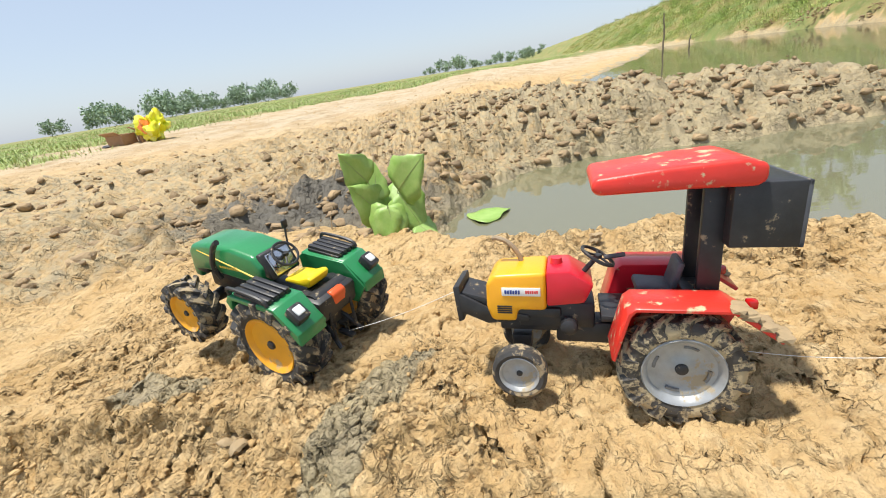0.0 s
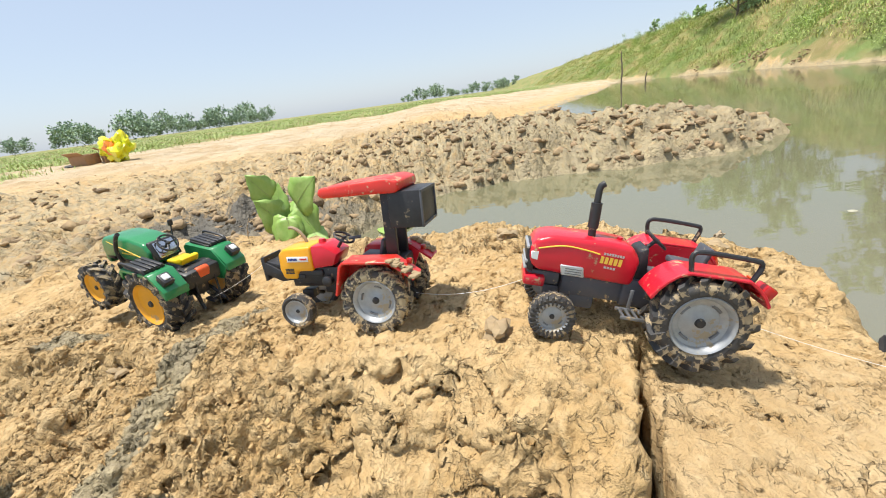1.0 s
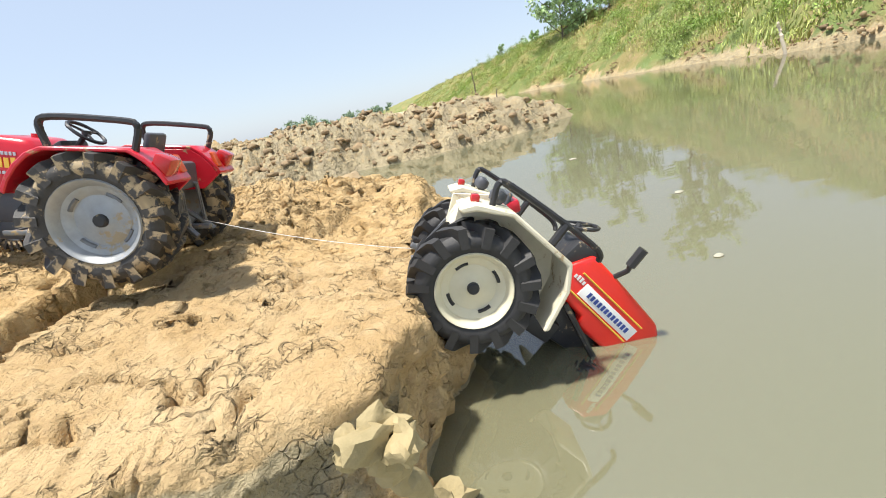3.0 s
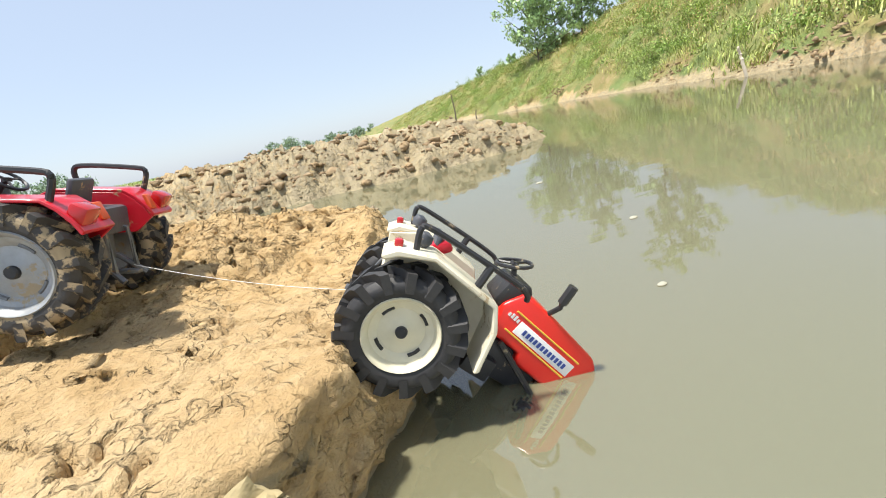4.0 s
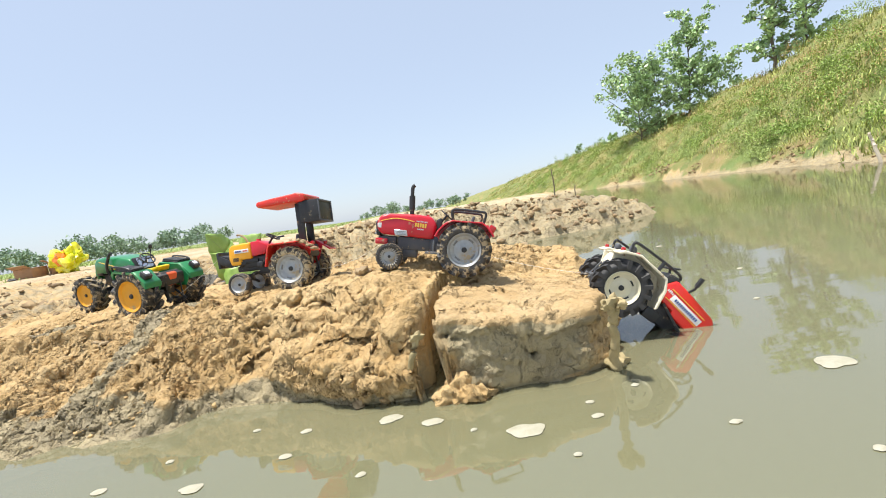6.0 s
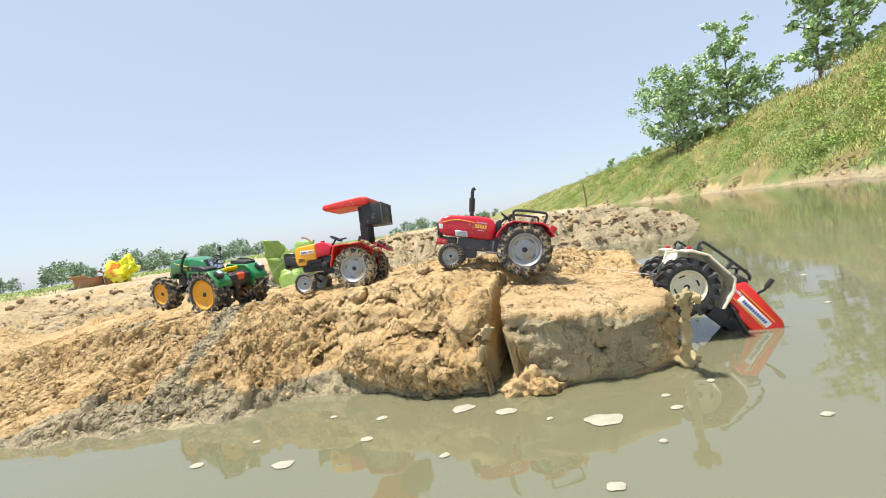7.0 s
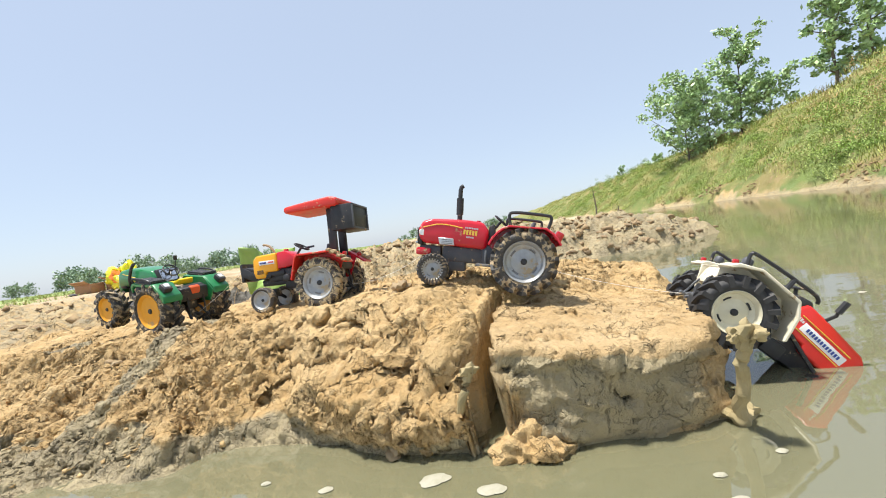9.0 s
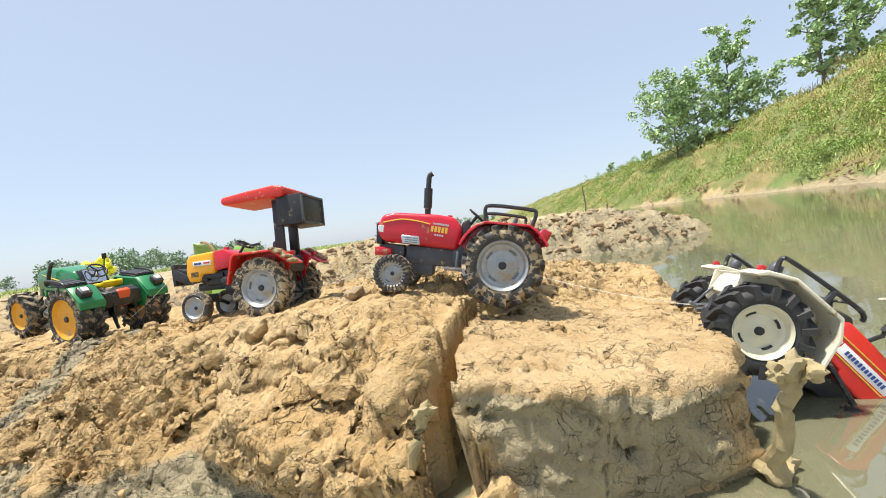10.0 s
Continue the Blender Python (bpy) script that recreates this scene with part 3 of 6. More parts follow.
    wet_shade = np.maximum(wet_shade, 0.85 * smooth(1.0, 0.6, np.hypot((x + 0.42) / 0.09, (y - 0.43) / 0.035)))
    wet_shade = np.maximum(wet_shade, 0.85 * np.clip(face * 2.2, 0, 1) * smooth(0.44, 0.48, x) * smooth(0.72, 0.62, x) * smooth(0.110, 0.100, z + 0.10 * (x - 0.56) + 0.02 * fbm(x, y, 22, 3, 161)))
    pale = 0.25 * flat_block * (z > 0.08) + smooth(3.0, 7.0, y - 0.35 * np.clip(x, -9, 0) - 1.6 * np.clip(x + 0.6, 0, 9)) * 0.85 * ~bank
    # the meadow begins close by on the west side and draws away to the north
    edge = np.interp(np.degrees(np.arctan2(x, y)), [-70, -45, -35, -20, 0, 10], [6.9, 7.3, 8.2, 10, 14, 20])
    grass = np.clip(smooth(-0.5, 0.7, np.hypot(x, y) + fbm(x, y, 0.6, 3, 97) * 1.6 - edge) * smooth(1.5, 4, sd), 0, 1)
    grass = np.where(bank, smooth(0.10, 0.35, bd + fbm(x, y, 0.8, 3, 119) * 0.4), grass)
    return z, np.clip(wet_shade, 0, 1), np.clip(dark, 0, 1), np.clip(pale, 0, 1), grass, out, face, (1 - 0.9 * flat_block) * (0.25 + 0.75 * patchy), pinch


def spaced(lo, a, b, hi, step, grow_lo, grow_hi):
    """Even steps from a to b, then wider and wider ones out to lo and hi."""
    mid = list(np.arange(a, b, step))
    out, s, v = [], step, b
    while v < hi:
        out.append(v)
        s *= grow_hi
        v += s
    low, s, v = [], step, a - step
    while v > lo:
        low.append(v)
        s *= grow_lo
        v -= s
    return np.array(low[::-1] + mid + out)


def ground_height(x, y):
    return float(terrain(np.array([float(x)]), np.array([float(y)]))[0][0])


def sheer_at(u):
    """Where the face of the broken-off block is cut smooth."""
    return np.exp(-(((u - 0.575) / 0.105) ** 6))


def build_ground():
    gx = spaced(-450, -0.62, 0.86, 450, 0.0027, 1.034, 1.024)
    gy = spaced(-350, -0.13, 0.50, 650, 0.0027, 1.06, 1.0195)
    X, Y = np.meshgrid(gx, gy)
    x, y = X.ravel(), Y.ravel()
    z, wet_shade, dark, pale, grass, out, face, crumbly, pinch = terrain(x, y)
    sd = shore_distance(x, y).reshape(X.shape)
    for k in range(6):
        sd[1:-1, 1:-1] = (sd[1:-1, 1:-1] * 2 + sd[:-2, 1:-1] + sd[2:, 1:-1] + sd[1:-1, :-2] + sd[1:-1, 2:]) / 6
    dy, dx = np.gradient(sd, gy, gx)
    n = np.sqrt(dx * dx + dy * dy) + 1e-6
    dx, dy = (dx / n).ravel(), (dy / n).ravel()
    # lumps, ledges and hollows of the broken faces
    u = x * 0.9 - y * 0.55
    rough = fbm(u, z * 1.3, 12, 3, 101) * 0.040 + (clods(u, z * 1.5, 22, 107) - 0.4) * 0.016
    rough = rough - 0.030 * smooth(0.035, 0.0, np.abs(fbm(u + 3, z * 1.8, 8, 3, 131))) * (1 - sheer_at(x))
    # the rounded boulder beside the crack, undercut at the water
    boulder = np.clip(1 - ((x - 0.25) / 0.125) ** 2 - ((z - 0.05) / 0.052) ** 2, 0, 1) ** 0.5
    rough = rough * (1 - 0.6 * boulder) + 0.030 * boulder - 0.022 * smooth(0.026, 0.0, z) * smooth(0.12, 0.18, x) * smooth(0.42, 0.34, x)
    sheer = sheer_at(x)
    move = out + face * rough * (1 - 0.85 * sheer)
    # the crust of the block overhangs its cut face a little
    edge = 0.094 - 0.10 * (x - 0.56) + fbm(x, y * 0.2, 22, 4, 141) * 0.030
    move = move + sheer * (face > 0) * (0.013 * smooth(edge - 0.003, edge + 0.002, z) - 0.010 * smooth(0.022, 0.0, z) * smooth(0.60, 0.66, x))
    move = move - sheer * face * 0.020 * np.exp(-((x - 0.577) / 0.013) ** 2 - ((z - 0.052) / 0.008) ** 2)
    x, y = x - move * dx + pinch, y - move * dy
    z = z + face * (fbm(u, z * 1.2, 30, 3, 109) * 0.012) * (1 - 0.7 * sheer)
    # crumbs, flakes and fissures, in space, along the surface's own normal
    P = np.column_stack((x, y, z)).reshape(*X.shape, 3)
    du, dv = np.gradient(P, axis=1), np.gradient(P, axis=0)
    torn = np.maximum(np.linalg.norm(du, axis=2), np.linalg.norm(dv, axis=2)).ravel()
    nrm = np.cross(du, dv).reshape(-1, 3)
    nrm /= np.linalg.norm(nrm, axis=1)[:, None] + 1e-12
    P = P.reshape(-1, 3)
    pick = np.nonzero((np.hypot(P[:, 0] - 0.15, P[:, 1] - 0.25) < 1.3) & (P[:, 2] > 0.001) & (Y.ravel() < 0.95))[0]
    p = P[pick]
    amount = np.clip(p[:, 2] / 0.012, 0, 1) * smooth(1.3, 0.8, np.hypot(p[:, 0] - 0.15, p[:, 1] - 0.25))
    amount = amount * np.where(p[:, 1] < 0.3, smooth(0.022, 0.012, torn[pick]), 1)
    flat = smooth(0.75, 0.92, nrm[pick, 2])
    on_block = smooth(0.0, 0.02, p[:, 0] - crack_line(p[:, 1])) * smooth(0.30, 0.16, p[:, 1])
    cut = sheer_at(p[:, 0]) * (1 - flat) * smooth(0.10, 0.085, p[:, 2] + 0.10 * (p[:, 0] - 0.56)) * (p[:, 1] < 0.05)
    warp = p + 0.010 * np.column_stack([noise3(p, 45, k) for k in (301, 302, 303)])
    rubble = smooth(-0.12, 0.12, fbm3(p, 9, 2, 311))
    rubble = (0.25 + 0.75 * rubble) * (1 - 0.80 * on_block * flat) * (1 - 0.9 * cut) * (0.22 + 0.78 * (1 - flat) + 0.3 * smooth(0.28, 0.12, p[:, 1]))
    bump = rubble * ((lumps3(warp, 55, 321) - 0.3) * 0.0075 + (lumps3(warp, 140, 331) - 0.3) * 0.0045)
    bump = bump + (1 - 0.5 * flat) * (1 - 0.3 * on_block * flat) * (1 - 0.6 * cut) * fbm3(p, 22, 4, 341) * 0.015 + fbm3(p, 150, 2, 351) * 0.003
    # fissures, and dry scales on the flat top of the block
    fissure = smooth(0.022, 0.0, np.abs(fbm3(warp, 17, 2, 361))) * smooth(-0.10, 0.06, fbm3(p, 7, 2, 371))
    bump = bump - 0.016 * fissure * (1 - 0.5 * cut)
    scales = smooth(0.03, 0.0, np.abs(fbm3(warp * (1.6, 0.8, 1.6), 40, 2, 381))) * smooth(-0.08, 0.06, fbm3(p, 14, 2, 391))
    bump = bump - 0.0070 * scales * flat
    # slanting drag marks on the cut face
    slant = np.column_stack((p[:, 0] * 22 + p[:, 2] * 10, p[:, 1] * 20, p[:, 2] * 150 + p[:, 0] * 45))
    bump = bump + cut * (noise3(slant, 1.0, 401) * 0.0060 + noise3(slant, 2.3, 411) * 0.0035 + fbm3(p, 34, 3, 421) * 0.007 + fbm3(p, 11, 2, 431) * 0.014)
    P[pick] += nrm[pick] * (bump * amount)[:, None]
    x, y, z = P.T
    ny, nx = X.shape
    me = bpy.data.meshes.new("ground")
    me.vertices.add(nx * ny)
    me.vertices.foreach_set("co", np.column_stack((x, y, z)).astype(np.float32).ravel())
    i = (np.arange(ny - 1)[:, None] * nx + np.arange(nx - 1)[None, :]).ravel()
    quads = np.column_stack((i, i + 1, i + 1 + nx, i + nx)).astype(np.int32)
    me.loops.add(quads.size)
    me.loops.foreach_set("vertex_index", quads.ravel())
    me.polygons.add(len(quads))
    me.polygons.foreach_set("loop_start", np.arange(0, quads.size, 4, dtype=np.int32))
    me.polygons.foreach_set("use_smooth", np.ones(len(quads), bool))
    me.update(calc_edges=True)
    for name, values in (("wet_shade", wet_shade), ("dark", dark), ("pale", pale), ("grass", grass), ("crumbly", crumbly)):
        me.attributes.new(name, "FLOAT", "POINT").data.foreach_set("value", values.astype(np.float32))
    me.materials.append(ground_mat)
    return tagged(new("ground", me), "cracked tan river mud with dug clods, pale silt and a grassy bank", "ground", kind="structure")


ground = build_ground()


def sheet(name, z, x0, x1, y0, y1, mat):
    bm = bmesh.new()
    bm.faces.new([bm.verts.new(v) for v in ((x0, y0, z), (x1, y0, z), (x1, y1, z), (x0, y1, z))])
    return new(name, finish(bm, name, mat, False))


water = tagged(sheet("water", 0.0, -420, 30, -340, 30, water_mat), "still silty green-brown pond water mirroring the bank", "water", kind="structure")
for nm, zz, mt in (("silt_haze", -0.006, murk_mat), ("silt_haze", -0.014, murk_mat), ("deep_silt", -0.03, depth_mat)):
    s_ = sheet(nm, zz, -420, 30, -340, 30, mt)
    s_.parent = water
    tagged(s_, kind="structure")


# ---- tractors: x ahead, y to the left, z up, from the middle of the rear axle ----
def wheel(parent, name, at, r, width, rim_r, rim_mat, tyre_mat, out, lugs, lug_h, slots, label, spin=0.0, slot_mat=None, flush=0.0):
    """A tyre with slanting bars, its dished rim with slots, and the hub. out: 1 or -1, the side that shows."""
    h = width / 2
    rb = r - lug_h
    bm = bmesh.new()
    lathe(bm, [(rim_r * 0.93, -h * 0.72), (rim_r, -h * 0.85), (rim_r + (rb - rim_r) * 0.55, -h * 1.0), (rb - 0.0035, -h * 0.93), (rb, -h * 0.7), (rb, 0), (rb, h * 0.7),
               (rb - 0.0035, h * 0.93), (rim_r + (rb - rim_r) * 0.55, h), (rim_r, h * 0.85), (rim_r * 0.93, h * 0.72)], 40, capped=False)
    tyre = part(name, bm, tyre_mat, parent, label)
    tyre.location = at
    tyre.rotation_euler = (0, spin, 0)
    # slanting bars, alternately from either side
    t, lead = 2 * math.pi / lugs * 0.43, 2 * math.pi / lugs * 0.75
    for s in (-1, 1) if lug_h > 0.0005 else ():
        bm = bmesh.new()
        rows = []
        for y, aa, lo, hi in ((s * h * 1.03, 0, rb - 0.011, r - 0.0018), (s * h * 0.8, lead * 0.2, rb - 0.004, r), (s * h * 0.02, lead, rb - 0.003, r)):
            rows.append([bm.verts.new((rr * math.cos(aa + da), y, rr * math.sin(aa + da))) for da, rr in ((-t / 2, lo), (-t * 0.38, hi), (t * 0.38, hi), (t / 2, lo))])
        for p, q in zip(rows, rows[1:]):
            for i in range(3):
                bm.faces.new((p[i], p[i + 1], q[i + 1], q[i]))
        bm.faces.new(rows[0]), bm.faces.new(rows[-1][::-1])
        bar = finish(bm, "tread_lug", tyre_mat)
        for k in range(lugs):
            ob = new("tread_lug", bar)
            ob.parent = tyre
            ob.rotation_euler = (0, -2 * math.pi * (k + (0.5 if s > 0 else 0)) / lugs, 0)
    bm = bmesh.new()
    o = out
    deep = [v + (0.74 - v) * flush for v in (0.42, 0.42, 0.34, 0.30, 0.46, 0.50)]
    lathe(bm, [(rim_r * f, o * h * v) for f, v in zip((0, 0.22, 0.30, 0.62, 0.74, 0.84), deep)] + [
               (rim_r * 0.93, o * h * 0.84), (rim_r * 1.0, o * h * 0.93), (rim_r * 1.03, o * h * 0.86), (rim_r * 0.98, o * h * 0.6), (rim_r * 0.9, -o * h * 0.7), (rim_r * 0.5, -o * h * 0.5), (0, -o * h * 0.5)], 40)
    rim = part("rim", bm, rim_mat, tyre)
    bm = bmesh.new()
    k = 1 + 0.45 * flush
    lathe(bm, [(0, o * h * 0.60 * k), (rim_r * 0.12, o * h * 0.60 * k), (rim_r * 0.155, o * h * 0.55 * k), (rim_r * 0.17, o * h * 0.38)], 16)
    part("hub", bm, black_plastic, tyre)
    for k in range(slots):
        a = 2 * math.pi * (k + 0.5) / slots
        bm = bmesh.new()
        pts = [(rim_r * 0.685 * math.cos(a + d), o * h * 0.385, rim_r * 0.685 * math.sin(a + d)) for d in (-0.26, -0.13, 0, 0.13, 0.26)]
        tube(bm, pts, rim_r * 0.055, 6)
        part("rim_slot", bm, slot_mat or black_plastic, tyre)
    return tyre


def fender(parent, r, y0, y1, a0, a1, mat, thick=0.0025, flat_top=None, label=""):
    """A mudguard bent round the rear wheel from angle a0 to a1 (0 is straight ahead, 90 up), with its inner side plate."""
    bm = bmesh.new()
    prof = []
    n = 12
    for k in range(n + 1):
        a = radians(a0 + (a1 - a0) * k / n)
        z = r * math.sin(a)
        x = r * math.cos(a)
        if flat_top:
            z = min(z, flat_top)
        prof.append((x, z))
    outer = [(x * (1 + thick / r), z + thick * (1 if flat_top else z / r)) for x, z in prof]
    prism(bm, prof + outer[::-1], y0, y1, 0.0008, 1)
    inner = min((y0, y1), key=abs)
    sgn = 1 if inner > 0 else -1
    plate = [(x, z) for x, z in prof] + [(prof[-1][0] * 0.72, max(prof[-1][1], 0.0) * 0.5), (prof[0][0] * 0.75, prof[0][1] * 0.4)]
    prism(bm, plate, inner, inner + sgn * thick, 0.0006, 1)
    return part("mudguard", bm, mat, parent, label)


def bars(parent, at, size, mat, count, name="lettering", rot=(0, 0, 0), gap=0.35, ragged=0.1, seed=1):
    """Lettering too small to read, as a row of little raised bars in one mesh."""
    rnd = random.Random(seed)
    bm = bmesh.new()
    w = size[0] / count
    for k in range(count):
        hh = size[1] * (1 - ragged * rnd.random())
        box(bm, ((k + 0.5) * w - size[0] / 2, 0, (hh - size[1]) / 2), (w * (1 - gap), 0.0006, hh), 0)
    ob = part(name, bm, mat, parent)
    ob.location, ob.rotation_euler = at, [radians(a) for a in rot]
    return ob


def steering(parent, at, r, tilt, mat, post_to):
    bm = bmesh.new()
    e = Euler((0, radians(tilt), 0)).to_matrix()
    pts = [Vector(at) + e @ Vector((r * math.cos(2 * math.pi * k / 24), r * math.sin(2 * math.pi * k / 24), 0)) for k in range(25)]
    tube(bm, pts, r * 0.11, 6)
    for k in range(3):
        a = 2 * math.pi * k / 3 + 0.5
        tube(bm, [Vector(at), Vector(at) + e @ Vector((r * math.cos(a), r * math.sin(a), 0))], r * 0.08, 5)
    lathe(bm, [(0, 0.002), (r * 0.25, 0.0015), (r * 0.25, -0.002), (0, -0.002)], 12, "z", at)
    w = part("steering_wheel", bm, mat, parent)
    bm = bmesh.new()
    tube(bm, [at, post_to], r * 0.16, 8)
    part("steering_column", bm, black_plastic, parent)
    return w


def seat(parent, at, w, mat, label=""):
    bm = bmesh.new()
    x, y, z = at
    box(bm, (x + 0.004, y, z), (0.03, w, 0.008), 0.003, (0, -4, 0))
    part("seat", bm, mat, parent, label)
    bm = bmesh.new()
    box(bm, (x - 0.014, y, z + 0.013), (0.006, w * 0.92, 0.026), 0.0025, (0, -14, 0))
    part("seat_back", bm, mat, parent)


def rail(parent, pts, r, mat, name="grab_rail"):
    """A bar bent along the points, its corners rounded."""
    bm = bmesh.new()
    pts = [Vector(p) for p in pts]
    if len(pts) > 3:
        for k in range(2):
            cut = [pts[0]]
            for a, b in zip(pts, pts[1:]):
                cut += [a.lerp(b, 0.25), a.lerp(b, 0.75)]
            pts = cut + [pts[-1]]
    tube(bm, pts, r, 7)
    return part(name, bm, mat, parent)


def front_axle(parent, wb, z, half, mat):
    bm = bmesh.new()
    tube(bm, [(wb, -half, z), (wb, -half * 0.6, z + 0.006), (wb, 0, z + 0.010), (wb, half * 0.6, z + 0.006), (wb, half, z)], 0.0035, 8)
    box(bm, (wb, 0, z + 0.014), (0.02, 0.018, 0.014), 0.002)
    part("front_axle", bm, mat, parent)


def rear_axle(parent, half, mat, r=0.008):
    bm = bmesh.new()
    lathe(bm, [(0, -half), (r * 0.7, -half), (r * 0.8, -half * 0.5), (r * 1.4, -half * 0.25), (r * 1.5, 0), (r * 1.4, half * 0.25), (r * 0.8, half * 0.5), (r * 0.7, half), (0, half)], 16)
    part("rear_axle", bm, mat, parent)


def hitch(parent, mat, x=-0.03, z=-0.012):
    for s in (-1, 1):
        bm = bmesh.new()
        tube(bm, [(-0.008, s * 0.012, 0.004), (x * 0.9, s * 0.015, z + 0.012), (x * 1.5, s * 0.02, z - 0.006)], 0.0028, 7)
        part("lift_arm", bm, mat, parent)
        bm = bmesh.new()
        tube(bm, [(x * 0.5, s * 0.012, 0.028), (x * 1.15, s * 0.018, 0.022), (x * 1.3, s * 0.018, z)], 0.0022, 7)
        part("lift_rod", bm, mat, parent)
    bm = bmesh.new()
    box(bm, (x * 0.55, 0, 0.01), (0.026, 0.022, 0.034), 0.003)
    box(bm, (x * 1.3, 0, z), (0.022, 0.008, 0.004), 0.001)
    part("drawbar", bm, mat, parent)


def tractor_pose(hub, side, half, heading, pitch, roll=0.0, size=1.0):
    """The pose whose outer rear hub on the given side (1 left, -1 right) stands at hub. heading: degrees from +x; pitch: nose up."""
    rot = Euler((0, 0, radians(heading))).to_matrix() @ Euler((0, radians(-pitch), 0)).to_matrix() @ Euler((radians(roll), 0, 0)).to_matrix()
    return Matrix.Translation(Vector(hub) - rot @ Vector((0, side * half * size, 0))) @ rot.to_4x4() @ Matrix.Diagonal((size, size, size, 1))


def red_tractor(m):
    t = thing("toy_tractor", m, "glossy red toy tractor with mud-caked tyres and silver rims", "toy tractor", "toy tractors on the mud")
    rr, rf, wb = 0.0555, 0.0275, 0.152
    for s in (1, -1):
        wheel(t, "rear_wheel", (0, s * 0.060, 0), rr, 0.037, 0.0335, rim_silver, rubber_muddy, s, 15, 0.0062, 4, "mud-caked black tyre with deep lugs", 0.2 * s, steel_grey)
        wheel(t, "front_wheel", (wb, s * 0.050, rf - rr + 0.002), rf, 0.02, 0.0185, rim_silver, rubber_muddy, s, 24, 0.0010, 4, "small tyre caked with dried mud", 0.3, steel_grey)
        fender(t, 0.0625, s * 0.034, s * 0.076, 20, 152, red_paint, 0.003, 0.0545)
        # grab rail over the mudguard
        rail(t, [(0.026, s * 0.07, 0.056), (0.031, s * 0.07, 0.076), (0.022, s * 0.07, 0.080), (-0.030, s * 0.07, 0.078), (-0.040, s * 0.07, 0.076), (-0.034, s * 0.07, 0.055)], 0.0027, black_plastic)
        bm = bmesh.new()
        box(bm, (-0.052, s * 0.064, 0.045), (0.014, 0.02, 0.016), 0.003, (0, -25, 0))
        part("tail_lamp", bm, lamp_red, t)
        bm = bmesh.new()
        prism(bm, [(-0.052, 0.038), (-0.056, 0.038), (-0.050, 0.052), (-0.047, 0.052)], s * 0.036, s * 0.046, 0.0006, 1)
        part("reflector", bm, orange_plastic, t, "orange warning reflector")
        # head lamps and the silver vents
        bm = bmesh.new()
        prism(bm, [(0.176, 0.030), (0.1845, 0.032), (0.186, 0.041), (0.176, 0.043)], s * 0.010, s * 0.0275, 0.0012, 1)
        part("head_lamp", bm, lamp_clear, t)
        bm = bmesh.new()
        prism(bm, [(0.12, 0.0175), (0.147, 0.0175), (0.150, 0.030), (0.123, 0.030)], s * 0.0262, s * 0.0292, 0.001, 1)
        part("side_vent", bm, silver_trim, t)
        bm = bmesh.new()
        for k in range(3):
            box(bm, (0.134, s * 0.0295, 0.0205 + 0.003 * k), (0.019, 0.0008, 0.001), 0)
        part("vent_slats", bm, steel_grey, t)
        bars(t, (0.094, s * 0.0278, 0.0425), (0.026, 0.009), gold_print, 5, "gold_lettering", (0, -4, 0), 0.3, 0.15, 3)
        bars(t, (0.092, s * 0.0278, 0.050), (0.024, 0.003), silver_trim, 8, "small_lettering", (0, -4, 0), 0.3, 0.2, 4)
        bars(t, (0.094, s * 0.0278, 0.034), (0.014, 0.003), silver_trim, 4, "small_lettering", (0, -4, 0), 0.3, 0.2, 5)
        rail(t, [(0.178, s * 0.0272, 0.046), (0.15, s * 0.0278, 0.054), (0.125, s * 0.028, 0.052), (0.108, s * 0.028, 0.049)], 0.0009, gold_print, "gold_stripe")
        # foot step of slats
        bm = bmesh.new()
        for k in range(4):
            box(bm, (0.052 + k * 0.0075, s * 0.046, -0.012), (0.003, 0.026, 0.003), 0.0008)
        box(bm, (0.064, s * 0.034, -0.012), (0.03, 0.003, 0.004), 0.0008)
        box(bm, (0.064, s * 0.058, -0.012), (0.03, 0.003, 0.004), 0.0008)
        box(bm, (0.064, s * 0.033, 0.0), (0.004, 0.003, 0.026), 0.0008)
        part("foot_step", bm, steel_grey, t)
    bm = bmesh.new()
    box(bm, (0.03, 0, 0.004), (0.085, 0.044, 0.036), 0.004)
    box(bm, (0.10, 0, 0.002), (0.085, 0.034, 0.028), 0.004)
    box(bm, (0.115, 0, -0.018), (0.032, 0.03, 0.02), 0.004)
    box(bm, (0.165, 0, 0.006), (0.04, 0.03, 0.018), 0.004)
    part("chassis", bm, grey_plastic, t)
    bm = bmesh.new()
    prism(bm, [(0.064, 0.014), (0.176, 0.018), (0.185, 0.026), (0.188, 0.042), (0.181, 0.057), (0.165, 0.0625), (0.10, 0.0645), (0.072, 0.062), (0.060, 0.046)], -0.0272, 0.0272, 0.0065, 3)
    part("hood", bm, red_paint, t)
    bm = bmesh.new()
    prism(bm, [(0.179, 0.012), (0.1885, 0.016), (0.1905, 0.043), (0.186, 0.048), (0.179, 0.048)], -0.021, 0.021, 0.003)
    part("grille", bm, black_plastic, t)
    for z in (0.0185, 0.026, 0.044):
        bm = bmesh.new()
        box(bm, (0.1892, 0, z), (0.004, 0.046, 0.0042), 0.0015)
        part("grille_bar", bm, silver_trim, t)
    bm = bmesh.new()
    box(bm, (0.176, 0, 0.003), (0.026, 0.05, 0.013), 0.003)
    part("bumper", bm, red_paint, t, "dark red front bumper")
    bm = bmesh.new()
    tube(bm, [(0.116, 0.004, 0.058), (0.117, 0.004, 0.075)], 0.0046, 14)
